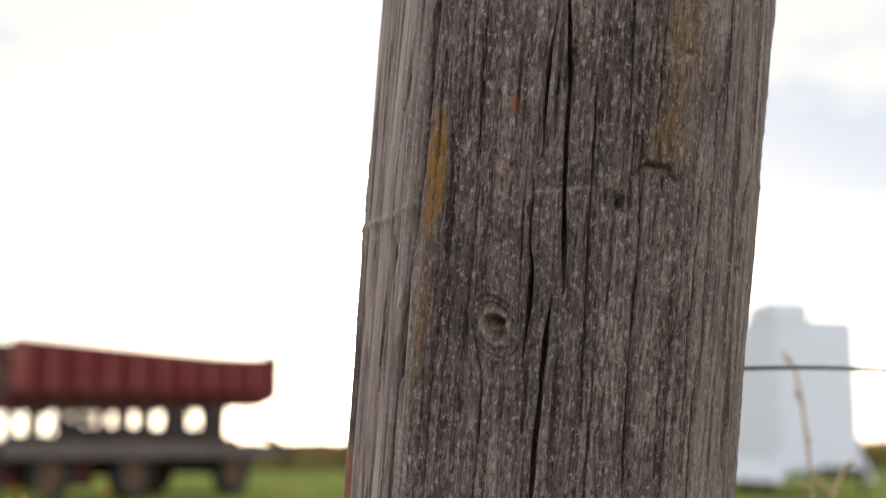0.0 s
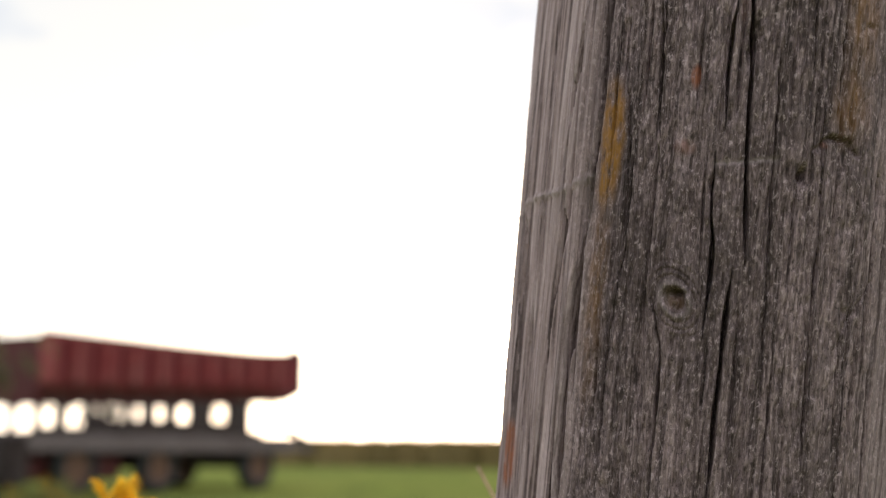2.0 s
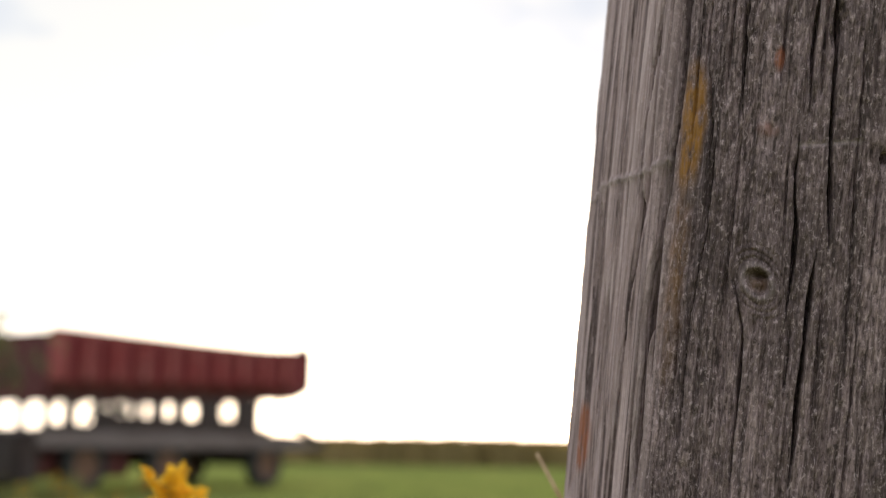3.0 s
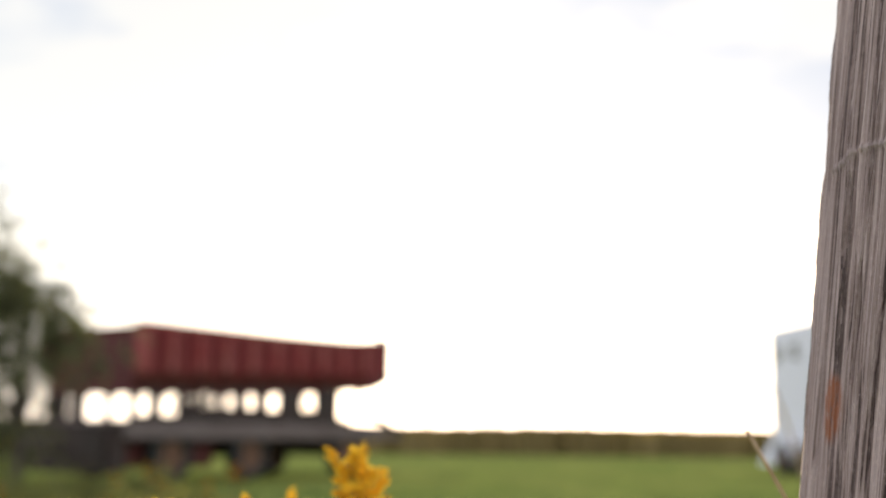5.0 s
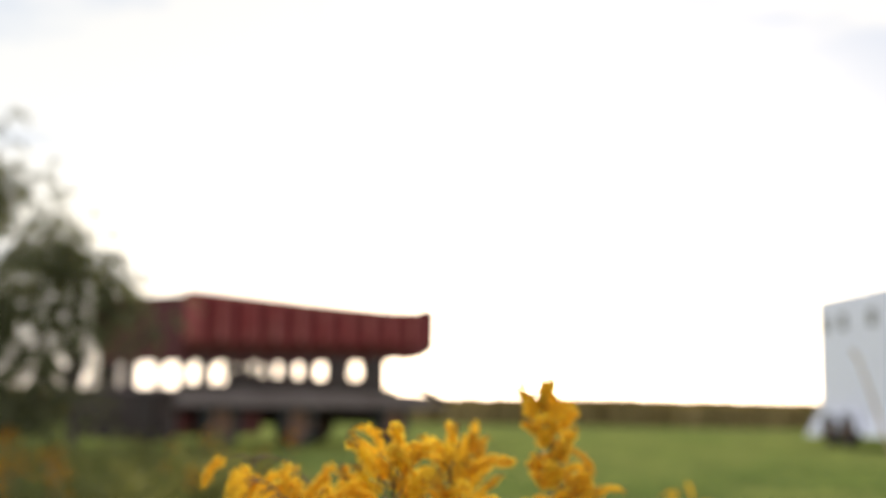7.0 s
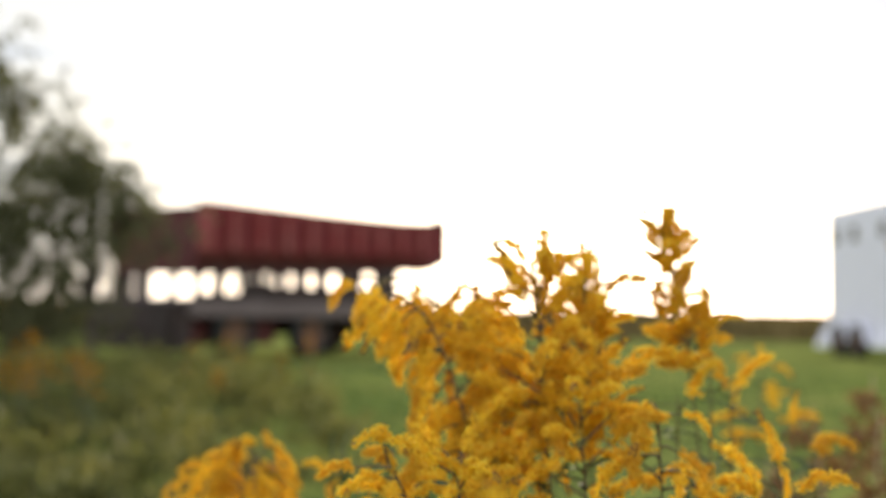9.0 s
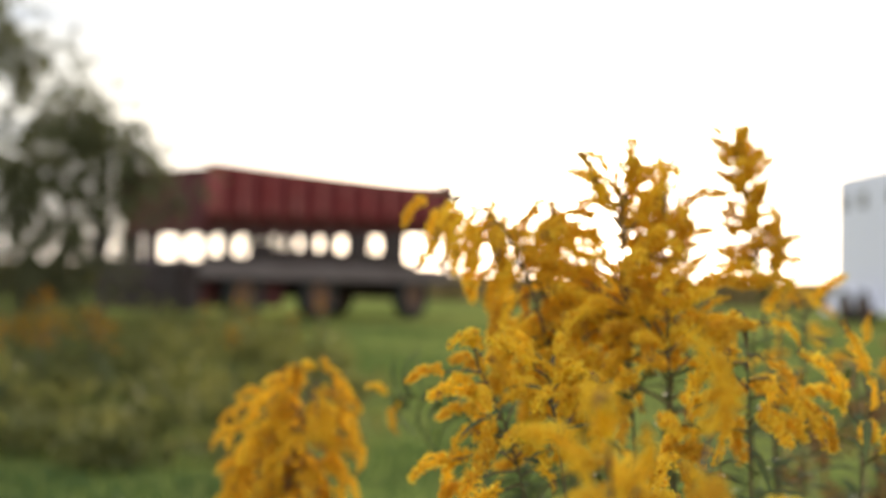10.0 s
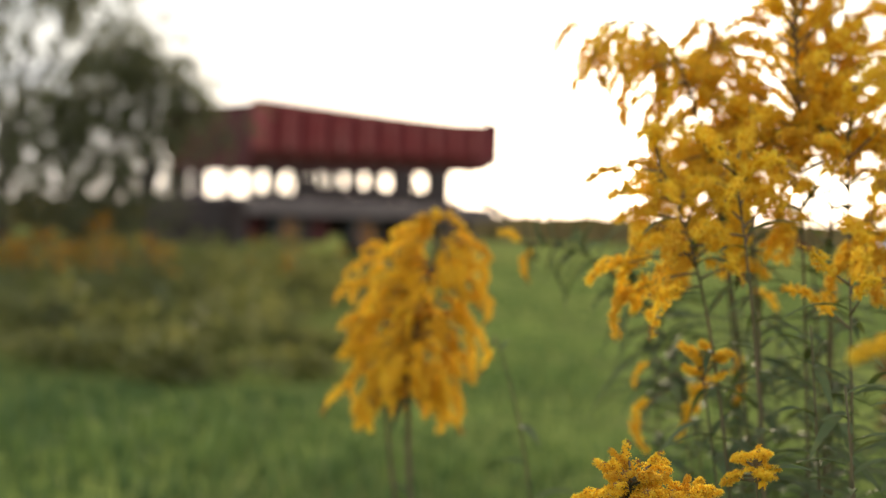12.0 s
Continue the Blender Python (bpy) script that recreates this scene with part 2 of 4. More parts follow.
M_WHITE = old_paint("white_trailer_paint", (0.85, 0.85, 0.95), (0.79, 0.79, 0.88), (0.62, 0.61, 0.65), 0.3, 0.7, 0.35)
M_GLASS = plain("dark_window", (0.03, 0.035, 0.03), (0.06, 0.065, 0.055), 0.12)
M_STEEL = plain("galvanised_steel", (0.30, 0.30, 0.30), (0.46, 0.46, 0.45), 0.4, 0.9)
M_RUST = plain("rusty_rim", (0.14, 0.07, 0.045), (0.26, 0.15, 0.10), 0.7, 0.3)
M_WIRE = plain("fence_wire", (0.10, 0.10, 0.10), (0.2, 0.19, 0.18), 0.5, 0.8, 300)


# ---- mesh helpers ----
def mesh_from(name, verts, faces, material, smooth=False):
    me = bpy.data.meshes.new(name)
    me.from_pydata([tuple(v) for v in verts], [], faces)
    me.materials.append(material)
    if smooth:
        me.polygons.foreach_set("use_smooth", [True] * len(me.polygons))
    me.update()
    return me


def child(name, mesh, parent, m=None, label=""):
    ob = new(name, mesh)
    ob.parent = parent
    if m is not None:
        ob.matrix_basis = m
    if label:
        ob["label"] = label
    return ob


def part(name, bm, material, parent, label="", m=None, smooth=False):
    me = bpy.data.meshes.new(name)
    bmesh.ops.recalc_face_normals(bm, faces=bm.faces)
    bm.to_mesh(me)
    bm.free()
    me.materials.append(material)
    if smooth:
        me.polygons.foreach_set("use_smooth", [True] * len(me.polygons))
    return child(name, me, parent, m, label)


def box(bm, lo, hi, bevel=0.0):
    """A box between two corners, its edges broken by bevel."""
    c, s = (Vector(lo) + Vector(hi)) / 2, Vector(hi) - Vector(lo)
    made = bmesh.ops.create_cube(bm, size=1, matrix=Matrix.Translation(c) @ Matrix.Diagonal((*s, 1)))
    if bevel:
        edges = {e for v in made["verts"] for e in v.link_edges}
        bmesh.ops.bevel(bm, geom=list(edges), offset=bevel, segments=2, affect="EDGES")
    return bm


def tube(points, radii, sides=8):
    """Vertices and faces of a tapered tube along points."""
    pts = [Vector(p) for p in points]
    verts, faces = [], []
    side = None
    for i, p in enumerate(pts):
        d = (pts[min(i + 1, len(pts) - 1)] - pts[max(i - 1, 0)]).normalized()
        if side is None:
            side = d.orthogonal().normalized()
        side = (side - d * side.dot(d)).normalized()
        up = d.cross(side)
        for k in range(sides):
            a = 2 * math.pi * k / sides
            verts.append(p + (side * math.cos(a) + up * math.sin(a)) * radii[i])
    for i in range(len(pts) - 1):
        for k in range(sides):
            a, b = i * sides + k, i * sides + (k + 1) % sides
            faces.append((a, b, b + sides, a + sides))
    faces.append(tuple(range(sides - 1, -1, -1)))
    faces.append(tuple(range((len(pts) - 1) * sides, len(pts) * sides)))
    return verts, faces


def bezier(a, b, c, n):
    a, b, c = Vector(a), Vector(b), Vector(c)
    return [a * (1 - t) ** 2 + b * 2 * t * (1 - t) + c * t * t for t in (i / (n - 1) for i in range(n))]


def lattice(seed, shape):
    return np.random.RandomState(seed).rand(*shape)


def vnoise(x, y, seed):
    """Smooth value noise of two arrays, 0 to 1."""
    g = lattice(seed, (256, 256))
    xi, yi = np.floor(x).astype(int), np.floor(y).astype(int)
    fx, fy = x - xi, y - yi
    fx, fy = fx * fx * (3 - 2 * fx), fy * fy * (3 - 2 * fy)
    a, b = g[xi % 256, yi % 256], g[(xi + 1) % 256, yi % 256]
    c, d = g[xi % 256, (yi + 1) % 256], g[(xi + 1) % 256, (yi + 1) % 256]
    return (a * (1 - fx) + b * fx) * (1 - fy) + (c * (1 - fx) + d * fx) * fy


# ---- ground ----
def ground_height(x, y):
    far = np.clip((np.hypot(x, y) - 1.0) / 6.0, 0, 1)
    swell = 0.05 * far * (vnoise(x * 0.35 + 40, y * 0.35 + 40, 3) - 0.5) * np.clip(1 - np.hypot(x, y) / 30.0, 0, 1)
    tufts = 0.09 * np.clip(np.hypot(x, y) - 1.3, 0, 1) * (vnoise(x * 1.3 + 60, y * 1.9 + 70, 4) - 0.6) * np.clip(1 - np.hypot(x, y) / 11.0, 0, 1)
    return swell + tufts


def build_ground():
    near = np.unique(np.r_[np.linspace(-30, 30, 121), np.linspace(-8, 8, 97)])
    edge = np.array([40, 60, 100, 180, 350, 800, 2000, 4500.0])
    axis = np.r_[-edge[::-1], near, edge]
    gx, gy = np.meshgrid(axis, axis)
    verts = np.stack([gx, gy, ground_height(gx, gy)], -1).reshape(-1, 3)
    n = len(axis)
    faces = [(j * n + i, j * n + i + 1, (j + 1) * n + i + 1, (j + 1) * n + i) for j in range(n - 1) for i in range(n - 1)]
    ob = new("ground", mesh_from("ground", verts, faces, M_GROUND, True))
    tagged(ob, "green meadow of short uneven grass reaching the horizon", "ground", kind="structure")


build_ground()


def build_blades():
    rnd = np.random.RandomState(5)
    n = 60000
    y = 1.0 + 14.0 * rnd.rand(n) ** 1.7 + 0.5 * rnd.normal(size=n)
    y = np.where(y < 0.75, 0.75 + np.abs(rnd.normal(size=n)) * 2, y)
    x = -0.3 * y - 0.3 + rnd.normal(size=n) * (0.6 + 0.38 * y)
    patch = vnoise(x * 1.3 + 50, y * 1.3 + 50, 8)
    h = (0.015 + 0.04 * rnd.rand(n)) * (0.2 + 1.6 * patch ** 1.5)
    a, lean = rnd.rand(n) * 6.283, 0.7 * (rnd.rand(n) - 0.2)
    z = ground_height(x, y)
    w = 0.0022 + 0.0014 * y * 0.5
    dx, dy = np.cos(a), np.sin(a)
    base = np.stack([x, y, z - 0.004], -1)
    side = np.stack([-dy, dx, 0 * dx], -1) * w[:, None]
    tip = base + np.stack([dx * lean * h, dy * lean * h, h], -1)
    mid = base + np.stack([dx * lean * h * 0.3, dy * lean * h * 0.3, h * 0.55], -1)
    verts = np.stack([base - side, base + side, mid + side * 0.8, mid - side * 0.8, tip], 1).reshape(-1, 3)
    k = np.arange(n) * 5
    faces = [f for i in k.tolist() for f in ((i, i + 1, i + 2, i + 3), (i + 3, i + 2, i + 4))]
    ob = new("grass", mesh_from("grass", verts, faces, M_BLADE))
    tagged(ob, "short bright green grass blades growing over the meadow", "grass", kind="stuff")


build_blades()


def build_crop():
    """The darker standing crop at the far side of the meadow."""
    rnd = np.random.RandomState(11)
    n = 26000
    y = 41 + 250 * rnd.rand(n) ** 2.2
    x = (rnd.rand(n) - 0.5) * y * 1.3
    h = 0.62 + 0.55 * vnoise(x * 0.16 + 90, y * 0.05 + 20, 6) + 0.25 * rnd.rand(n)
    a = rnd.rand(n) * 3.14
    w = 0.10 + 0.0022 * y
    base = np.stack([x, y, 0 * x - 0.02], -1)
    side = np.stack([np.cos(a), np.sin(a) * 0.4, 0 * a], -1) * w[:, None]
    top = base + np.stack([0 * x, 0 * x, h], -1)
    verts = np.stack([base - side * 0.5, base + side * 0.5, top * [1, 1, 0.7] + side, top, top * [1, 1, 0.72] - side], 1).reshape(-1, 3)
    k = np.arange(n) * 5
    faces = [(i, i + 1, i + 2, i + 3, i + 4) for i in k.tolist()]
    tagged(new("crop", mesh_from("crop", verts, faces, M_CROP)), "dark olive standing crop along the far edge of the meadow", "crop", kind="stuff")


build_crop()


# ---- the fence post ----
EYE0 = Vector((0, 0, 0.75))
VIEW = Vector((0.01239, 0.98578, 0.16763))
RIGHT = Vector((0.99992, -0.01257, 0.0))
UP = RIGHT.cross(VIEW)
POST_R, POST_D = 0.0897, 0.5526
post_mid = EYE0 + RIGHT * 0.0541 + VIEW * POST_D
post_z = (UP * 0.2344 + RIGHT * 0.0193).normalized()
post_y = (VIEW - post_z * VIEW.dot(post_z)).normalized()
post_x = post_y.cross(post_z)
POST_M = Matrix((post_x, post_y, post_z)).transposed().to_4x4()
POST_M.translation = post_mid
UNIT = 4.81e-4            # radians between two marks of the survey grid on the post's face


POST_EYE = POST_M.inverted() @ EYE0


def on_post(sx, sy):
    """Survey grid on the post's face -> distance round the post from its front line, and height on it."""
    d = POST_M.inverted().to_3x3() @ (RIGHT * (sx - 784) * UNIT + UP * (441 - sy) * UNIT + VIEW)
    o = POST_EYE
    a, b, c = d.x * d.x + d.y * d.y, o.x * d.x + o.y * d.y, o.x * o.x + o.y * o.y - POST_R * POST_R
    p = o + d * ((-b - math.sqrt(max(0.0, b * b - a * c))) / a)
    return math.atan2(p.x, -p.y) * POST_R, p.z


# cracks: width and depth in millimetres, then points down the crack
CRACKS_A = [
    (2.6, 10.5, (782, -60), (778, 0), (767, 100), (764, 190), (757, 260), (749, 330), (739, 420), (719, 560), (704, 700), (690, 882), (684, 950)),
    (1.3, 5.5, (1016, -60), (1010, 0), (1011, 140), (1004, 250), (1001, 400), (998, 520)),
    (1.4, 5.5, (979, 520), (969, 575), (957, 700), (940, 882), (934, 950)),
    (0.9, 4.5, (990, 20), (978, 80), (968, 170), (962, 290)),
    (1.1, 5.0, (947, 318), (940, 390), (942, 500), (932, 600), (926, 650)),
]
CRACKS_B = [
    (0.8, 4.0, (1128, -60), (1124, 0), (1120, 160), (1112, 270)),
    (1.0, 5.0, (1143, 290), (1137, 380), (1128, 500), (1118, 620), (1110, 740), (1103, 882)),
    (1.6, 6.0, (1356, -60), (1345, 60), (1335, 240), (1310, 400), (1300, 500), (1287, 700), (1276, 882)),
    (0.9, 4.0, (840, 585), (853, 660), (850, 760), (838, 882), (834, 950)),
    (1.7, 6.5, (738, 60), (724, 180), (708, 330), (700, 480), (674, 700), (655, 882)),
]
CRACKS_C = [
    (1.1, 5.0, (700, 40), (692, 160), (676, 420), (648, 700), (634, 882)),
    (0.9, 4.6, (684, 60), (668, 260), (655, 480), (630, 780)),
    (1.0, 3.5, (858, 40), (856, 160), (852, 240), (846, 300)),
    (0.8, 3.0, (806, 60), (803, 200), (806, 300), (796, 420)),
    (0.8, 3.0, (1140, 180), (1136, 290), (1132, 400)),
    (0.6, 2.5, (815, 300), (800, 480), (772, 640), (752, 860)),
    (0.6, 2.4, (1060, 100), (1052, 300), (1040, 500), (1030, 760)),
]
CRACKS_D = [
    (0.6, 2.6, (1225, 220), (1212, 400), (1190, 620), (1165, 882)),
    (0.7, 3.0, (1290, 60), (1268, 260), (1250, 470), (1232, 700)),
    (0.5, 2.2, (870, -20), (858, 160), (850, 330)),
]
CRACKS = CRACKS_A + CRACKS_B + CRACKS_C + CRACKS_D
DENTS = [  # centre, half width, half height in millimetres, depth
    (1101, 362, 1.7, 3.4, 7.0), (1243, 385, 1.5, 6.5, 6.5), (1010, 130, 2.4, 8.0, 6.5), (1168, 318, 6.0, 4.5, 1.6),
    (1225, 95, 2.6, 1.2, 2.0), (1180, 600, 2.2, 2.2, 1.2), (1310, 455, 1.5, 7.0, 3.0), (940, 378, 1.0, 4.0, 4.0),
]
SCARS = [  # lines that cross the grain: width, depth (negative stands proud)
    (1.2, 2.4, (1128, 312), (1150, 292), (1180, 298), (1202, 322)),
    (1.1, 1.5, (1180, 628), (1205, 585), (1232, 545)),
    (1.6, -0.9, (644, 432), (668, 398), (700, 388), (742, 362)),
    (1.0, 0.7, (946, 338), (1000, 334), (1055, 330)),
]


def polyline_distance(u, v, pts):
    best = np.full(u.shape, 1e9)
    for (ax, ay), (bx, by) in zip(pts, pts[1:]):
        dx, dy = bx - ax, by - ay
        t = np.clip(((u - ax) * dx + (v - ay) * dy) / (dx * dx + dy * dy), 0, 1)
        best = np.minimum(best, np.hypot(u - ax - t * dx, v - ay - t * dy))
    return best


def build_post():
    th = np.r_[np.linspace(-radians(98), radians(98), 900), np.linspace(radians(100), radians(260), 60)]
    hs = np.r_[np.linspace(-0.86, -0.16, 60), np.linspace(-0.155, 0.16, 560), np.linspace(0.165, 0.36, 30)]
    t, h = np.meshgrid(th, hs)
    u = t * POST_R
    ku, kv = on_post(878, 580)
    # grain bends round the knot
    du, dv = u - ku, h - kv
    near = np.exp(-(du / 0.016) ** 2 - (dv / 0.028) ** 2)
    g = u + 0.0052 * np.sign(du) * -near * np.exp(-np.abs(du) / 0.012) + 0.0016 * (vnoise(u * 30 + 9, h * 9 + 50, 21) - 0.5)
    broken = np.clip((u + 0.074) / 0.012, 0, 1) * np.clip(1.25 - (u - 0.022) / 0.05, 0.35, 1)   # the face is frayed, the flanks run straight
    fibre = vnoise(g * 780 + 500, h * 150 + 300, 31) * broken + vnoise(g * 430 + 200, h * 26 + 100, 32) * 0.8 + vnoise(g * 1150 + 100, h * 260 + 90, 33) * 0.7 * broken
    fibre += (vnoise(g * 330 + 40, h * 2.5 + 40, 38) ** 0.5 * 2.4 - 1.0) * (1.15 - broken) + 0.8 * (vnoise(g * 900 + 140, h * 11 + 40, 39) - 0.5) * (1.1 - broken)
    ridge = vnoise(g * 130 + 60, h * 4 + 70, 34)
    rough = vnoise(u * 460 + 90, h * 300 + 90, 35)
    r = POST_R + 0.00125 * (fibre - 1.2) + 0.0016 * (ridge - 0.5) + 0.0006 * (rough - 0.5) * broken
    r += 0.0035 * (vnoise(u * 14 + 8, h * 5 + 31, 36) - 0.5)
    # short checks that open between the fibres
    checks = np.clip(vnoise(g * 520 + 30, h * 16 + 20, 37) - 0.70, 0, 1) / 0.3
    r -= 0.0036 * checks ** 1.3
    for i, (w, d, *pts) in enumerate(CRACKS):
        pts = [on_post(*p) for p in pts]
        wob = 0.0006 * (vnoise(h * 120 + 7 * i, u * 0 + i, 40 + i) - 0.5)
        dist = polyline_distance(u + wob, h, pts)
        width = w * 0.42e-3 * (0.45 + 0.95 * vnoise(h * 55 + 3 * i, u * 0 + 5, 60 + i))
        ends = np.clip(np.minimum(h - min(p[1] for p in pts), max(p[1] for p in pts) - h) / 0.022, 0.0, 1.0)
        width = width * (0.2 + 0.8 * ends)
        r -= 1.9 * (0.25 + 0.75 * ends) * d * 1e-3 * np.clip(1.25 - dist / width * 0.62, 0, 1) ** 0.8
        r += 0.0005 * np.exp(-((dist - 2.4 * width) / (1.4 * width)) ** 2)
    for sx, sy, hw, hh, d in DENTS:
        cu, cv = on_post(sx, sy)
        q = ((u - cu) / (hw * 1e-3)) ** 2 + ((h - cv) / (hh * 1e-3)) ** 2
        r -= d * 1e-3 * np.exp(-q * (0.8 + 0.6 * rough))
    scrape = np.zeros_like(u)
    for i, (w, d, *pts) in enumerate(SCARS):
        dist = polyline_distance(u + 0.0012 * (rough - 0.5), h, [on_post(*p) for p in pts])
        line = np.exp(-(dist / (w * 1e-3)) ** 2)
        r -= d * 1e-3 * line
        scrape = np.maximum(scrape, line if i >= 2 else 0 * line)
    # the knot: a proud rim with a hollow, split heart
    kd = np.hypot(du * 1.0 + 0.25 * dv, dv * 0.85)
    r += 0.0011 * np.exp(-((kd - 0.0056) / 0.0012) ** 2) * (0.5 + rough) - 0.0036 * np.exp(-(kd / 0.0040) ** 6)
    r -= 0.0045 * np.exp(-(((du - 0.0008 - 0.5 * (dv - 0.0018)) / 0.0034) ** 2 + ((dv - 0.0024) / 0.0011) ** 2))
    r += 0.0022 * np.exp(-(((du - 0.0002) / 0.0024) ** 2 + ((dv + 0.0012) / 0.0017) ** 2))
    r -= 0.0007 * (np.sin(kd * 2600) > 0.3) * np.exp(-((kd - 0.0095) / 0.0035) ** 2)
    x, y = r * np.sin(t), -r * np.cos(t)
    verts = np.stack([x, y, h], -1).reshape(-1, 3)
    nt, nh = len(th), len(hs)
    j, i = np.meshgrid(np.arange(nh - 1), np.arange(nt), indexing="ij")
    i2 = (i + 1) % nt
    faces = np.stack([j * nt + i, j * nt + i2, (j + 1) * nt + i2, (j + 1) * nt + i], -1).reshape(-1, 4)
    verts = np.concatenate([verts, [[0.0, 0.0, hs[-1] + 0.004]]])
    rim = (nh - 1) * nt
    faces = faces.tolist() + [[rim + k, rim + (k + 1) % nt, nh * nt] for k in range(nt)]
    me = mesh_from("fence_post", verts, faces, M_POST, True)

    def mask(name, values):
        me.attributes.new(name, "FLOAT", "POINT").data.foreach_set("value", np.r_[np.clip(values, 0, 1).astype(np.float32).ravel(), np.float32(0)])

    def spot(sx, sy, hw, hh, power=1.5):
        cu, cv = on_post(sx, sy)
        q = np.abs((u - cu) / (hw * 1e-3)) ** 2 + np.abs((h - cv) / (hh * 1e-3)) ** 2
        return np.clip(1.6 * np.exp(-q) - 0.25, 0, 1)

    ragged = 0.35 + 1.1 * vnoise(u * 420 + 20, h * 130 + 60, 90)
    mask("lichen", 1.25 * ragged * (1.3 * spot(776, 290, 6.0, 20) + 0.45 * spot(766, 385, 5, 9) + 0.22 * spot(755, 500, 5, 20) + 0.22 * spot(742, 640, 5, 28)
                             + 0.28 * spot(1215, 60, 9, 30) + 0.3 * spot(1190, 240, 9, 14)))
    mask("rust", ragged * (1.9 * spot(912, 185, 1.8, 4.5) + 2.2 * spot(622, 850, 8, 13) + 0.4 * spot(893, 310, 4, 3) + 0.35 * spot(996, 60, 1.5, 6) + 0.35 * spot(880, 584, 3.0, 3.0) + 0.5 * spot(1142, 305, 1.5, 1.5)))
    mask("scrape", np.maximum(scrape * 1.2, 0.8 * np.exp(-((kd - 0.0058) / 0.0009) ** 2)))
    mask("hollow", np.exp(-(kd / 0.0043) ** 6))
    # bare wood on both flanks; the left also lightened for the grazing sun
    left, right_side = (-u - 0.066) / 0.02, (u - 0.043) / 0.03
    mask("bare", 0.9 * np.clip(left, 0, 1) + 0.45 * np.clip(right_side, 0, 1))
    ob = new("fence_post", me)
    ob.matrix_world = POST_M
    tagged(ob, "leaning weathered grey wooden fence post with long cracks and knot", "fence post")


build_post()


def build_wire():
    pts = bezier((0.10, 0.64, 0.789), (0.20, 0.62, 0.796), (0.315, 0.78, 0.80), 14) + bezier((0.36, 0.84, 0.801), (2.0, 3.2, 0.83), (4.5, 6.8, 0.86), 14)
    v, f = tube(pts, [0.00125] * len(pts), 8)
    ob = new("fence_wire", mesh_from("fence_wire", v, f, M_WIRE, True))
    tagged(ob, "thin dark steel wire strung from the wooden fence post", "wire")
    v, f = tube(bezier((4.5, 6.8, -0.3), (4.49, 6.8, 0.4), (4.5, 6.8, 1.1), 8), [0.05] * 8, 10)
    ob = new("fence_post", mesh_from("fence_post_far", v, f, M_POST, True))
    tagged(ob, "plain thin weathered wooden fence post holding the wire", "fence post")


build_wire()


# ---- red farm wagon ----
def rotated_frame(x, y, angle):
    return pose(x, y, 0, 0, 0, angle)


def wheel(parent, x, y, radius, width):
    hub = Vector((x, y, radius))
    bm = bmesh.new()
    prof = [(0.62, -0.5), (0.9, -0.5), (0.98, -0.36), (1.0, -0.1), (1.0, 0.1), (0.98, 0.36), (0.9, 0.5), (0.62, 0.5)]
    rings = []
    for k in range(28):
        a = 2 * math.pi * k / 28
        rings.append([bm.verts.new((hub.x + radius * p * math.cos(a), hub.y + width * q, hub.z + radius * p * math.sin(a))) for p, q in prof])
    for k in range(28):
        a, b = rings[k], rings[(k + 1) % 28]
        for i in range(len(prof)):
            j = (i + 1) % len(prof)
            bm.faces.new((a[i], a[j], b[j], b[i]))
    w = new("wheel")
    w.parent = parent
    part("tyre", bm, M_RUBBER, w, "worn black rubber tyre", smooth=True)
    bm = bmesh.new()
    bmesh.ops.create_cone(bm, cap_ends=True, segments=24, radius1=radius * 0.62, radius2=radius * 0.62, depth=width * 0.5, matrix=Matrix.Translation(hub) @ pose(0, 0, 0, 90))
    bmesh.ops.create_cone(bm, cap_ends=True, segments=12, radius1=radius * 0.2, radius2=radius * 0.16, depth=width * 0.9, matrix=Matrix.Translation(hub) @ pose(0, 0, 0, 90))
    part("rim", bm, M_RUST, w, "rusty steel rim")


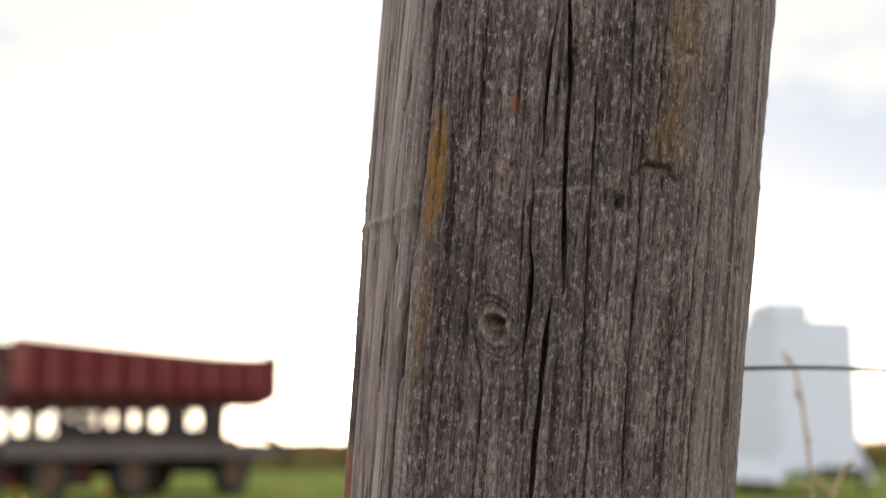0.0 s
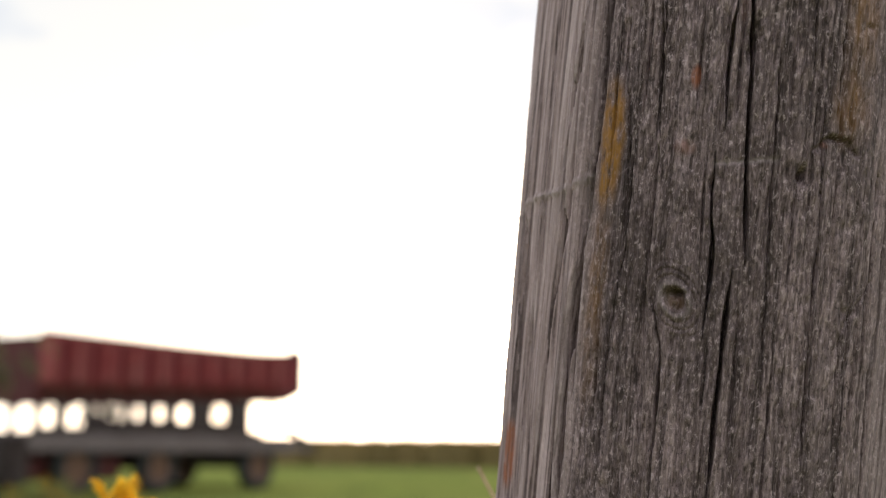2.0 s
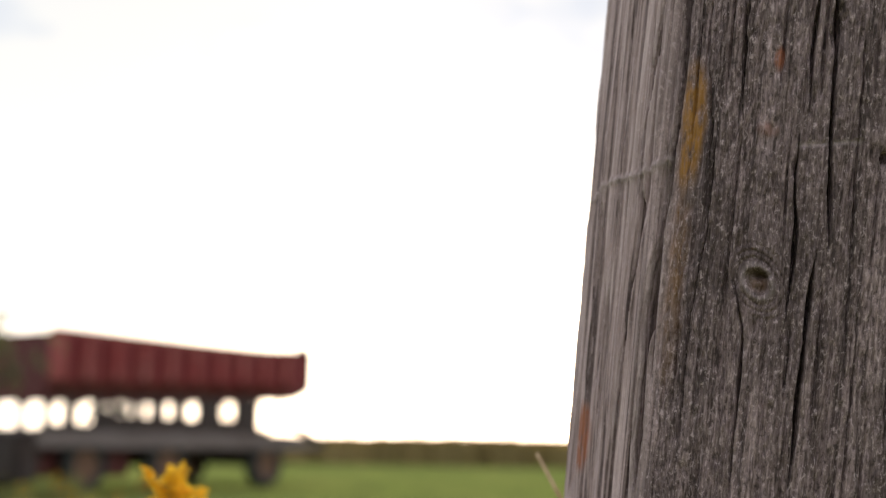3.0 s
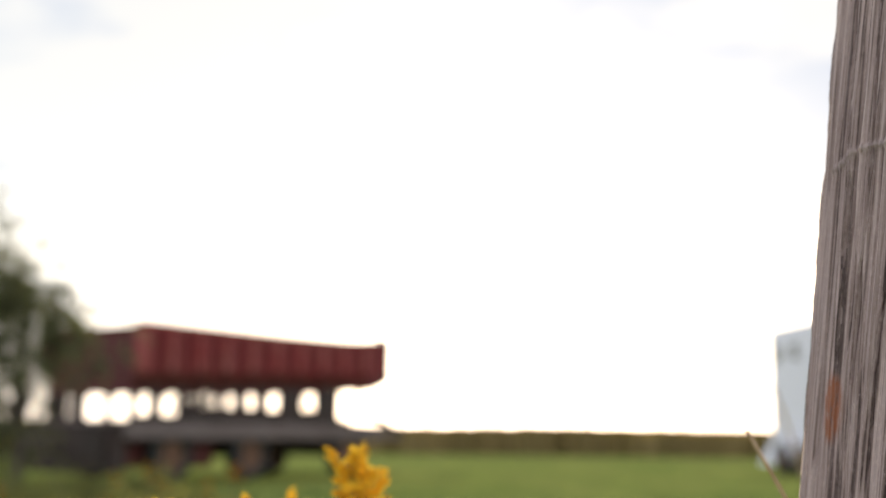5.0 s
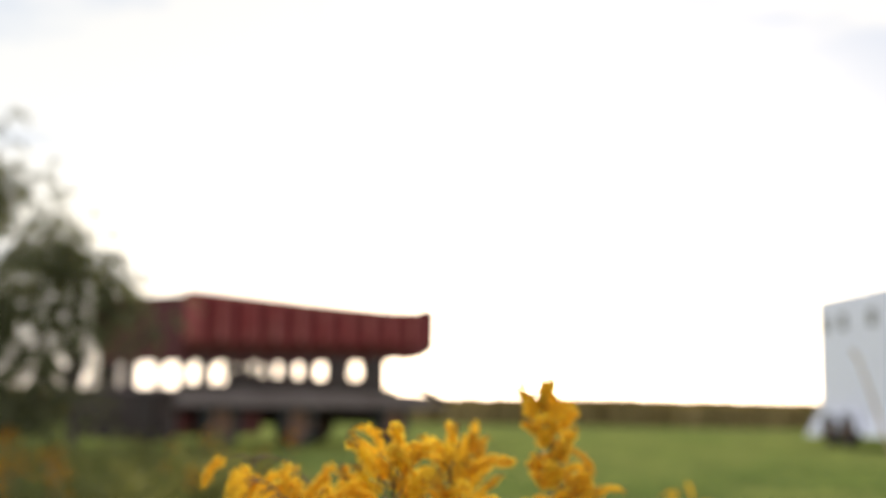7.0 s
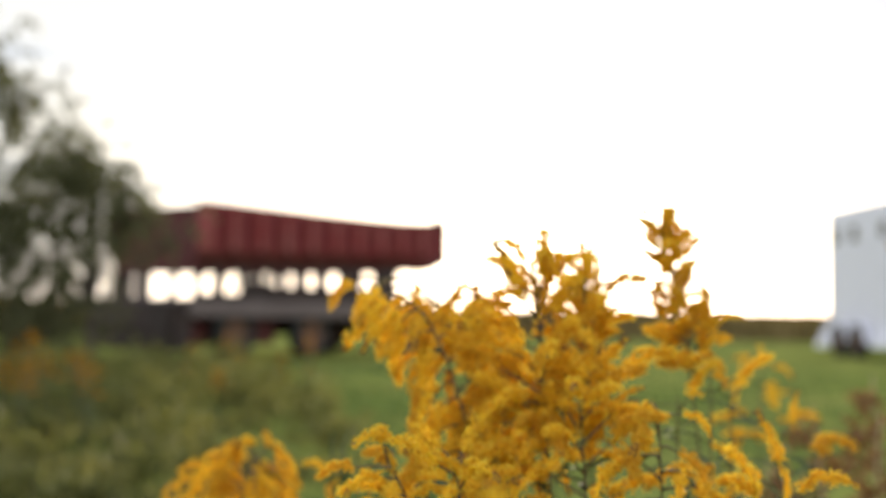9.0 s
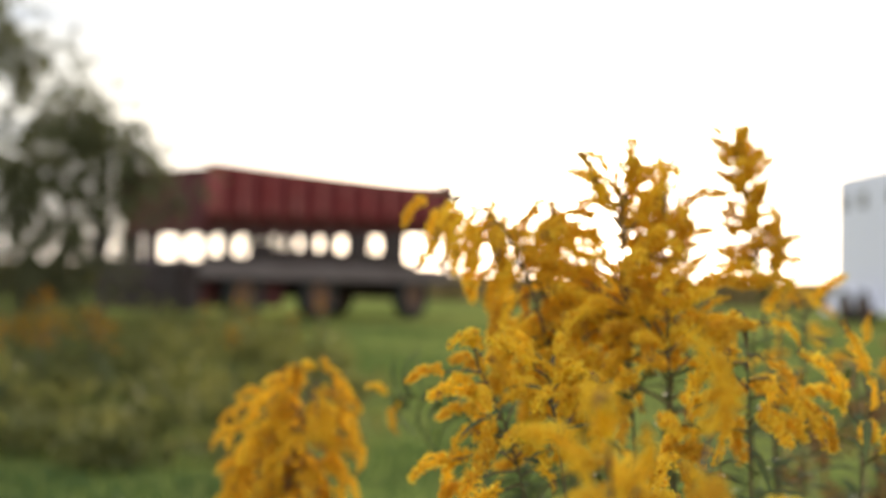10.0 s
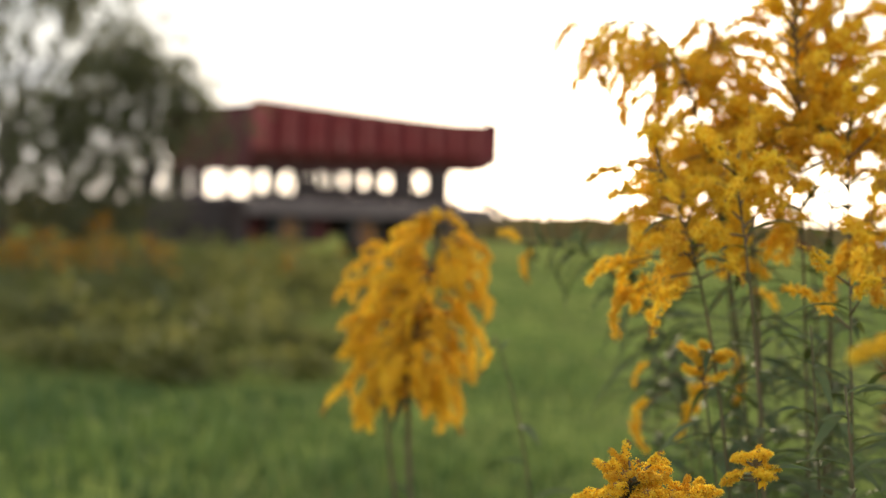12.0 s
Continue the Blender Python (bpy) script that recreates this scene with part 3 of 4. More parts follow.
def build_wagon():
    L, W = 5.34, 2.05
    wagon = new("farm_wagon")
    wagon.matrix_world = rotated_frame(-5.47, 15.7, 56.5)
    tagged(wagon, "old red ribbed farm wagon box raised over a grey deck", "wagon")
    top = lambda s: 2.23 - 0.06 * (1 - s / L) ** 3 - 0.07 * math.sin(math.pi * min(1.0, s / L * 0.85)) + 0.22 * max(0, s / L - 0.8)
    low = lambda s: 1.22 + 0.20 * (s / L)
    n = 24

    def side(y, inward):
        bm = bmesh.new()
        cols = []
        for i in range(n + 1):
            s = L * i / n
            lo = low(s) + (max(0, s - (L - 0.42)) * 0.42)
            hi = top(s)
            lean = 2.8 * inward * min(1.0, max(0.0, (L - 0.35 - s) / 0.8))
            cols.append([bm.verts.new((s, y + dy + (lean if z == lo else 0), z)) for dy in (0, inward) for z in (lo, lo + 0.28, hi - 0.04, hi)])
        for a, b in zip(cols, cols[1:]):
            for i, j in ((0, 1), (1, 2), (2, 3), (3, 7), (7, 6), (6, 5), (5, 4), (4, 0)):
                bm.faces.new((a[i], a[j], b[j], b[i]))
        for c in (cols[0], cols[-1]):
            for i in range(3):
                bm.faces.new((c[i], c[i + 1], c[i + 5], c[i + 4]))
        return bm

    part("side_panel", side(0, 0.05), M_RED, wagon)
    part("side_panel", side(W, -0.05), M_RED, wagon)
    # rust red boards along both sides' foot, darkened for the inward slope's shade
    for y, inward in ((0.0, 0.05), (W, -0.05)):
        bm = bmesh.new()
        cols = []
        for i in range(n + 1):
            s = 0.01 + (L - 0.02) * i / n
            lo = low(s) + (max(0, s - (L - 0.42)) * 0.42)
            lean = 2.8 * inward * min(1.0, max(0.0, (L - 0.35 - s) / 0.8))
            cols.append([bm.verts.new((s, y + d * inward + k, z)) for d in (-0.05, -0.22) for k, z in ((lean, lo + 0.002), (0, lo + 0.25 - 0.10 * (s / L)))])
        for a, b in zip(cols, cols[1:]):
            for i, j in ((0, 1), (1, 3), (3, 2), (2, 0)):
                bm.faces.new((a[i], a[j], b[j], b[i]))
        for c in (cols[0], cols[-1]):
            bm.faces.new((c[0], c[1], c[3], c[2]))
        bmesh.ops.recalc_face_normals(bm, faces=bm.faces[:])
        part("lower_board", bm, M_RUSTSHADE, wagon, "rust brown lower board darkened for its shaded slope")
    # end panels and the sloping floor
    for s, sh in ((0.0, 0.05), (L, -0.05)):
        bm = bmesh.new()
        lo = low(s) + (0.18 if s else 0.0)
        box(bm, (min(s, s + sh), 0.052, lo), (max(s, s + sh), W - 0.052, top(s) - 0.02), 0.008)
        # front panel in darker red for the bush's shade over it
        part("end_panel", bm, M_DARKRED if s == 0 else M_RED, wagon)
    bm = bmesh.new()
    f = [bm.verts.new(p) for p in ((0.06, 0.06, low(0) + 0.01), (L - 0.5, 0.06, low(L - 0.5) + 0.01), (L - 0.5, W - 0.06, low(L - 0.5) + 0.01), (0.06, W - 0.06, low(0) + 0.01))]
    face = bm.faces.new(f)
    ext = bmesh.ops.extrude_face_region(bm, geom=[face])
    bmesh.ops.translate(bm, verts=[v for v in ext["geom"] if isinstance(v, bmesh.types.BMVert)], vec=(0, 0, 0.05))
    part("box_floor", bm, M_DARK, wagon)
    # ribs with braces running in under the box
    count = 10
    for y, out in ((0.0, -1), (W, 1)):
        for i in range(count):
            s = 0.06 + i * (L - 0.75) / (count - 1)
            wd = 0.11 if i else 0.24
            bm = bmesh.new()
            z0, z1 = low(s) - 0.02, top(s) - 0.06
            box(bm, (s - wd / 2, min(y, y + out * 0.075), z0 + 0.30), (s + wd / 2, max(y, y + out * 0.075), z1), 0.012)
            part("rib", bm, M_REDRIB, wagon, "faded red pressed steel rib")
            bm = bmesh.new()
            pts = [(s, y + out * 0.05, z0 + 0.34), (s + 0.02, y - out * 0.06, z0 + 0.10), (s + 0.03, y - out * 0.13, z0 - 0.02)]
            v, fc = tube(pts, [0.045, 0.05, 0.04], 6)
            # darker red on the braces deepens the shaded lower band
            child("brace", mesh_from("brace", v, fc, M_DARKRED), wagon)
    # top rail
    for y in (0.02, W - 0.02):
        v, fc = tube([(L * i / 16, y, top(L * i / 16) + 0.008) for i in range(17)], [0.034] * 17, 8)
        child("top_rail", mesh_from("top_rail", v, fc, M_REDRIB, True), wagon)
    bm = bmesh.new()
    box(bm, (L - 0.30, -0.06, top(L) - 0.05), (L - 0.16, 0.06, top(L) + 0.085), 0.012)
    part("corner_hook", bm, M_DARK, wagon)
    # deck: planks on two long beams
    for i in range(9):
        y0 = W * i / 9
        bm = bmesh.new()
        box(bm, (-0.15, y0 + 0.006, 0.80), (L - 0.12, y0 + W / 9 - 0.006, 0.85 + 0.008 * (i % 3)), 0.006)
        part("deck_plank", bm, M_DECK, wagon)
    for y in (-0.03, W - 0.05):
        bm = bmesh.new()
        box(bm, (-0.15, y, 0.60), (L - 0.10, y + 0.08, 0.845), 0.012)
        part("side_beam", bm, M_DECK, wagon, "weathered grey side beam")
    for y in (0.5, W - 0.62):
        bm = bmesh.new()
        box(bm, (-0.4, y, 0.56), (L + 0.1, y + 0.12, 0.798), 0.01)
        part("long_beam", bm, M_DARK, wagon)
    # uprights between deck and box along the near side, with small openings left between the plates
    for a, b in ((-0.03, 0.08), (0.31, 0.50), (0.79, 0.98), (1.06, 1.24), (1.33, 1.43), (1.52, 1.70), (1.85, 2.10), (2.28, 2.53), (2.78, 3.28), (3.58, 4.12)):
        bm = bmesh.new()
        box(bm, (a, 0.03, 0.858), (b, 0.10, low(a) + 0.012), 0.008)
        part("upright", bm, M_DARK, wagon, "dark steel upright")
    for a, b, up, down in ((0.96, 1.07, 0.12, 0.02), (1.23, 1.34, 0.02, 0.03), (1.42, 1.53, 0.03, 0.05), (1.68, 1.87, 0.03, 0.06),
                           (2.08, 2.30, 0.02, 0.05), (2.50, 2.82, 0.0, 0.03), (3.26, 3.62, 0.0, 0.02)):
        bm = bmesh.new()
        box(bm, (a - 0.02, 0.04, 0.90), (b + 0.02, 0.09, 1.0 + 0.02 * a + up), 0.008)
        part("sill_plate", bm, M_DARK, wagon)
        bm = bmesh.new()
        box(bm, (a - 0.02, 0.04, 1.27 + 0.02 * a - down), (b + 0.02, 0.09, low(a) + 0.015), 0.008)
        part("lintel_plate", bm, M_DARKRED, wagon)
    for y, wd in ((0.62, 0.10), (1.32, 0.30), (1.62, 0.08), (1.80, 0.12), (2.0, 0.10)):
        bm = bmesh.new()
        box(bm, (0.0, y - wd / 2, 0.858), (0.07, y + wd / 2, low(0) + 0.012), 0.008)
        part("upright", bm, M_DARK, wagon, "dark steel upright")
    bm = bmesh.new()
    box(bm, (0.08, 0.02, 0.856), (4.4, 0.08, 0.935), 0.01)
    part("sill", bm, M_DARK, wagon)
    for s, lean in ((1.55, 0.2), (2.4, -0.22), (4.75, -0.3)):
        v, fc = tube([(s, 1.2, 0.86), (s + lean, 1.2, low(s) + 0.03)], [0.022, 0.022], 6)
        child("strut", mesh_from("strut", v, fc, M_DARK), wagon)
    # loose chute parts at the low end
    v, fc = tube([(L - 0.3, 0.3, 1.05), (L + 0.1, 0.25, 0.93), (L + 0.62, 0.2, 0.72)], [0.05, 0.06, 0.05], 8)
    child("chute_bar", mesh_from("chute_bar", v, fc, M_DARK), wagon)
    bm = bmesh.new()
    box(bm, (L - 0.12, 0.15, 0.62), (L + 0.52, W - 0.2, 0.72), 0.02)
    part("rear_step", bm, M_DECK, wagon)
    # running gear
    for s in (0.75, 2.25, 4.4):
        bm = bmesh.new()
        box(bm, (s - 0.07, 0.1, 0.34), (s + 0.07, W - 0.1, 0.47), 0.015)
        part("axle", bm, M_DARK, wagon)
        bm = bmesh.new()
        box(bm, (s - 0.16, 0.45, 0.46), (s + 0.16, W - 0.45, 0.565), 0.015)
        part("bolster", bm, M_DARK, wagon)
        for y in (0.16, W - 0.16):
            wheel(wagon, s, y, 0.37, 0.22)
    # front: low dark machinery and the drawbar
    bm = bmesh.new()
    box(bm, (-0.42, 0.03, 0.14), (-0.03, W - 0.05, 0.79), 0.06)
    part("gear_housing", bm, M_DARK, wagon, "dark greasy gear housing")
    # box added for the dark chassis mass below the deck
    bm = bmesh.new()
    box(bm, (0.05, 0.30, 0.20), (1.75, W - 0.3, 0.555), 0.05)
    part("tank", bm, M_DARKRED, wagon, "dark rusty chassis box added under the deck")
    v, fc = tube([(-0.45, W / 2, 0.45), (-1.2, W / 2, 0.4), (-2.0, W / 2, 0.3), (-2.02, W / 2, 0.02)], [0.06, 0.05, 0.05, 0.04], 8)
    child("drawbar", mesh_from("drawbar", v, fc, M_DARK), wagon)


build_wagon()


# ---- white horse trailer ----
def build_trailer():
    L, W, H = 5.20, 1.42, 2.86
    tr = new("horse_trailer")
    tr.matrix_world = rotated_frame(5.72, 19.16, math.degrees(math.atan2(4.84, -0.93)))
    tagged(tr, "white ribbed metal horse trailer with small dark windows on the grass", "trailer")
    z0 = 0.36
    # +x runs along the trailer, -y to its far side
    bm = bmesh.new()
    box(bm, (0, -W, z0), (L, 0, H), 0.035)
    part("body", bm, M_WHITE, tr)
    rows = 13
    for i in range(rows):
        za = z0 + 0.10 + i * (H - z0 - 0.16) / rows
        zb = za + (H - z0 - 0.16) / rows - 0.022
        bm = bmesh.new()
        box(bm, (0.04, 0.0, za), (L - 0.04, 0.014, zb), 0.005)
        part("side_board", bm, M_WHITE, tr)
        bm = bmesh.new()
        box(bm, (-0.014, -W + 0.04, za), (0.0, -0.04, zb), 0.005)
        part("end_board", bm, M_WHITE, tr)
    # raised roof hood over the front end
    bm = bmesh.new()
    prof = [(-0.02, 0.0), (0.0, 0.27), (0.06, 0.32), (0.80, 0.32), (0.90, 0.27), (0.97, 0.10), (1.12, 0.0)]
    a = [bm.verts.new((x, 0.02, H - 0.01 + z)) for x, z in prof]
    b = [bm.verts.new((x, -0.62, H - 0.01 + z)) for x, z in prof]
    bm.faces.new(a), bm.faces.new(b[::-1])
    for i in range(len(prof)):
        j = (i + 1) % len(prof)
        bm.faces.new((a[i], a[j], b[j], b[i]))
    bmesh.ops.bevel(bm, geom=bm.edges[:], offset=0.02, segments=2, affect="EDGES")
    part("roof_hood", bm, M_WHITE, tr)
    for x in (L - 0.42, L - 1.25, L - 2.5):
        wob = new("window")
        wob.parent = tr
        bm = bmesh.new()
        box(bm, (x - 0.16, 0.0, 2.19), (x + 0.16, 0.032, 2.51), 0.02)
        part("window_frame", bm, M_STEEL, wob)
        bm = bmesh.new()
        box(bm, (x - 0.13, 0.02, 2.22), (x + 0.13, 0.038, 2.48), 0.01)
        part("pane", bm, M_GLASS, wob)
    # skirt that spreads at the foot, mudguard and wheels
    for ya, yb in ((0.0, 0.12), (-W, -W - 0.12)):
        bm = bmesh.new()
        p = [bm.verts.new(q) for q in ((-0.05, ya, 0.62), (L + 0.05, ya, 0.62), (L + 0.22, yb, 0.22), (-0.18, yb, 0.22))]
        face = bm.faces.new(p)
        ext = bmesh.ops.extrude_face_region(bm, geom=[face])
        bmesh.ops.translate(bm, verts=[v for v in ext["geom"] if isinstance(v, bmesh.types.BMVert)], vec=(0, -0.03 if ya == 0 else 0.03, 0))
        part("skirt", bm, M_WHITE, tr)
    bm = bmesh.new()
    p = [bm.verts.new(q) for q in ((L + 0.01, 0.05, 0.62), (L + 0.01, -W, 0.62), (L + 0.5, -W, 0.16), (L + 0.5, 0.1, 0.16), (L, 0.1, 0.16), (L, -W, 0.16))]
    bm.faces.new(p[:4]), bm.faces.new((p[0], p[3], p[4])), bm.faces.new((p[1], p[5], p[2])), bm.faces.new((p[3], p[2], p[5], p[4])), bm.faces.new((p[0], p[4], p[5], p[1]))
    part("ramp", bm, M_WHITE, tr)
    for x in (L - 0.95, L - 1.75):
        bm = bmesh.new()
        arch = [(math.cos(a) * 0.40, math.sin(a) * 0.36) for a in [math.pi * i / 14 for i in range(15)]]
        inner = [(cx * 0.86, cz * 0.86) for cx, cz in arch]
        ring = [[bm.verts.new((x + cx, y, 0.30 + cz)) for cx, cz in pts] for pts, y in ((arch, 0.12), (arch, 0.22), (inner, 0.22), (inner, 0.12))]
        for r1, r2 in zip(ring, ring[1:] + ring[:1]):
            for i in range(14):
                bm.faces.new((r1[i], r1[i + 1], r2[i + 1], r2[i]))
        part("mudguard", bm, M_WHITE, tr)
        for y in (0.15, -W - 0.02):
            wheel(tr, x, y, 0.33, 0.17)
    v, f = tube([(-0.02, -W / 2, 0.42), (-0.8, -W / 2, 0.42), (-1.15, -W / 2, 0.4), (-1.15, -W / 2, 0.02)], [0.05, 0.045, 0.045, 0.035], 8)
    child("drawbar", mesh_from("trailer_drawbar", v, f, M_DARK), tr)


build_trailer()


# ---- plants ----
def lance_leaf(length, width, droop, fold, seed):
    """A lance-shaped leaf along +x, folded on its midrib."""
    rnd = random.Random(seed)
    n = 8
    verts, faces = [], []
    twist = rnd.uniform(-0.4, 0.4)
    for i in range(n + 1):
        t = i / n
        w = width * 0.5 * (math.sin(math.pi * min(1, t ** 0.8)) ** 0.8 + 0.04 * (1 - t))
        x, z = length * t * (1 - 0.12 * t), -droop * length * t * t
        a = twist * t
        for k in (-1, 0, 1):
            verts.append((x, k * w * math.cos(a), z + abs(k) * w * fold + k * w * math.sin(a)))
    for i in range(n):
        for k in range(2):
            a = i * 3 + k
            faces.append((a, a + 1, a + 4, a + 3))
    return mesh_from("leaf", verts, faces, M_LEAF, True)


LEAVES = [lance_leaf(0.07, 0.012, d, 0.35, i) for i, d in enumerate((0.15, 0.35, 0.6, 0.9))]


def floret():
    """One small flower head: cup, rays and disc."""
    v, f = [(0, 0, 0)], []
    for k in range(5):
        a = 2 * math.pi * k / 5
        v.append((0.5 * math.cos(a), 0.5 * math.sin(a), 1.0))
    f += [(0, 1 + k, 1 + (k + 1) % 5) for k in range(5)]
    for k in range(6):
        a = 2 * math.pi * (k + 0.3 * (k % 2)) / 6
        c, s = math.cos(a), math.sin(a)
        b = len(v)
        lift = 1.45 if k % 2 else 1.15
        v += [(0.3 * c, 0.3 * s, 0.95), (1.05 * c - 0.24 * s, 1.05 * s + 0.24 * c, lift), (1.45 * c, 1.45 * s, lift - 0.05), (1.05 * c + 0.24 * s, 1.05 * s - 0.24 * c, lift)]
        f += [(b, b + 1, b + 2, b + 3)]
    b = len(v)
    v.append((0, 0, 1.6))
    for k in range(5):
        a = 2 * math.pi * k / 5
        v.append((0.42 * math.cos(a), 0.42 * math.sin(a), 1.05))
    f += [(b, b + 1 + k, b + 1 + (k + 1) % 5) for k in range(5)]
    return np.array(v, float), f


FV, FF = floret()


def raceme(seed, count, curl, fat, material=None, spent=0.0, reach=0.036):
    """A plump arching flower branch along +x, packed all round with florets; the last `spent` share of it is withered."""
    rnd = random.Random(seed)
    axis = lambda t: Vector((reach * t * (1 - 0.15 * curl * t), 0.0035 * math.sin(3 * t + seed), reach * (0.35 * t - curl * 0.62 * t * t)))
    sv, faces = tube([axis(i / 8) for i in range(9)], [0.0006] + [0.0017 * fat * (1 - 0.55 * i / 8) for i in range(1, 9)], 6)
    verts = [tuple(p) for p in sv]
    brown = [0] * len(faces)
    for i in range(count):
        t = 0.03 + 0.98 * (i + rnd.random()) / count
        p = axis(min(t, 1.02))
        d = (axis(min(1, t + 0.03)) - axis(t - 0.03)).normalized()
        side = d.cross(Vector((0, 0, 1))).normalized()
        up = side.cross(d)
        a = rnd.uniform(-2.5, 2.5)
        out = (up * math.cos(a) + side * math.sin(a) + d * rnd.uniform(0.1, 0.9)).normalized()
        dead = t > 1 - spent and rnd.random() < 0.85
        size = rnd.uniform(0.0014, 0.0023) * fat * (1.1 - 0.25 * t) * (0.7 if dead else 1.0)
        stand = rnd.uniform(0.0008, 0.0034) * fat * (1.1 - 0.55 * t) * (0.75 + 0.45 * math.sin(9 * t + seed)) * (0.6 if dead else 1.0)
        q = out.to_track_quat("Z", "Y").to_matrix() @ Matrix.Rotation(rnd.uniform(0, 6.28), 3, "Z")
        m = np.array(q) * size
        b = len(verts)
        pts = FV @ m.T + np.array(p + out * stand)
        verts += [tuple(r) for r in pts]
        faces += [tuple(b + k for k in fc) for fc in FF]
        brown += [1 if dead else 0] * len(FF)
    me = mesh_from("flower_spray", verts, faces, material or M_YELLOW)
    me.materials.append(M_SPENT)
    me.polygons.foreach_set("material_index", brown)
    return me


# seed, florets, curl, plumpness, withered share
RACEMES = [raceme(s, c, k, w, None, dead) for s, c, k, w, dead in (
    (1, 58, 0.7, 1.1, 0.0), (2, 62, 1.0, 1.2, 0.0), (3, 52, 1.3, 1.1, 0.12), (4, 66, 0.9, 1.25, 0.0),
    (5, 48, 0.4, 1.0, 0.3), (6, 56, 1.6, 1.2, 0.0), (7, 42, 0.8, 0.95, 0.2))]
# short rounded tufts
PUFFS = [raceme(s, c, k, 0.85, None, dead, 0.015) for s, c, k, dead in ((11, 44, 0.5, 0.0), (12, 52, 0.9, 0.0), (13, 40, 0.3, 0.15), (14, 48, 1.2, 0.0))]
# coarser sprays for distant plants
FAR_RACEMES = [raceme(s, 14, 1.0, 1.9, M_DULL) for s in (21, 22, 23)]


def axes_matrix(p, out, up, scale):
    x = out.normalized()
    y = up.cross(x).normalized()
    z = x.cross(y)
    m = Matrix((x, y, z)).transposed() * scale
    m = m.to_4x4()
    m.translation = p
    return m


def goldenrod(base, bend, tip, head, spread, sprays, leaves, label, seed, lift=0.35, size=1.0, hang=0.0, lead=(0, 0, 0), meshes=None, group="goldenrods by the fence", leaf_size=0.72, stem_r=0.0014, taper=0.5, crowd=1.0, leaf_low=0.18):
    """One goldenrod: stem from base to tip; sprays on its top `head` metres, up to `spread` long."""
    rnd = random.Random(seed)
    plant = new("goldenrod")
    plant.location = base
    tagged(plant, label, "goldenrod", group)
    o = Vector(base)
    pts = [p - o for p in bezier(base, bend, tip, 22)]
    v, f = tube(pts, [stem_r * (1.15 - 0.8 * i / 21) for i in range(22)], 7)
    child("stem", mesh_from("stem", v, f, M_STEM, True), plant)
    lengths = [0.0]
    for a, b in zip(pts, pts[1:]):
        lengths.append(lengths[-1] + (b - a).length)
    total = lengths[-1]

    def on_stem(s):
        s = max(0, min(total, s))
        for i in range(21):
            if lengths[i + 1] >= s:
                k = (s - lengths[i]) / max(1e-9, lengths[i + 1] - lengths[i])
                return pts[i].lerp(pts[i + 1], k), (pts[i + 1] - pts[i]).normalized()
        return pts[-1], (pts[-1] - pts[-2]).normalized()

    az = rnd.uniform(0, 6.28)
    pool = meshes or RACEMES
    if sprays >= 5 and hang < 0.5:          # one spray ends the stem
        end_twig = child("branch", mesh_from("branch", *tube(pts[-3:], [stem_r * 0.4, stem_r * 0.35, stem_r * 0.3], 5), M_STEM, True), plant)
        end_way = (pts[-1] - pts[-2]).normalized()
        child("flower_spray", pool[seed % len(pool)], end_twig, axes_matrix(pts[-1] - end_way * 0.012, end_way, end_way.orthogonal(), size * (0.9 if meshes else 0.65)))
    for i in range(sprays):
        k = ((i + 0.5) / sprays) ** crowd              # 0 at the foot of the head, 1 at its tip
        p, d = on_stem(total - head * (1 - k) * 0.98)
        az += 2.4 + rnd.uniform(-0.5, 0.5)
        side = Matrix.Rotation(az, 3, d) @ d.orthogonal().normalized()
        out = (side + d * (lift + 0.8 * k ** 2 + rnd.uniform(-0.5, 0.7)) + Vector(lead)).normalized()
        ln = spread * (1.0 - taper * k) * rnd.uniform(0.35, 1.25)
        end = p + out * ln + Vector((0, 0, -hang * ln * rnd.uniform(0.5, 1.3)))
        curve = bezier(p, p + out * ln * 0.55, end, 7)
        v, f = tube(curve, [0.0009 - 0.00008 * j for j in range(7)], 5)
        twig = child("branch", mesh_from("branch", v, f, M_STEM, True), plant)
        here = [(6, 0.0)] + [(j, rnd.choice((-1, 1)) * rnd.uniform(0.5, 1.1)) for j in (4, 2, 5, 3, 1)[: int(ln / 0.021)]]
        for j, turn in here:
            q = curve[j]
            fwd = (curve[j] - curve[j - 1]).normalized()
            flat = fwd.cross(Vector((0, 0, 1)))
            flat = flat.normalized() if flat.length > 0.1 else d.orthogonal()
            way = (fwd + flat * turn + Vector((0, 0, rnd.uniform(-0.15, 0.35) - hang * 0.5))).normalized()
            up = Vector((0, 0, 1)) if abs(way.z) < 0.9 else d.orthogonal()
            child("flower_spray", pool[rnd.randrange(len(pool))], twig, axes_matrix(q, way, up, (size if meshes else 1.38 * size) * rnd.uniform(0.55, 1.0) * (1.0 - 0.22 * k)))
    for i in range(leaves):
        k = (i + rnd.random()) / leaves
        s = total * leaf_low + (total - head * 0.3 - total * leaf_low) * k
        p, d = on_stem(s)
        az += 2.4
        side = Matrix.Rotation(az, 3, d) @ d.orthogonal().normalized()
        out = (side + d * rnd.uniform(0.15, 0.8)).normalized()
        up = d if abs(out.dot(d)) < 0.95 else Vector((0, 0, 1))
        child("leaf", LEAVES[rnd.randrange(4)], plant, axes_matrix(p, out, up, leaf_size * rnd.uniform(0.65, 1.15) * (1.1 - 0.45 * k)))
    return plant


FULL = "tall goldenrod in bloom with deep yellow plumes on leafy stem"
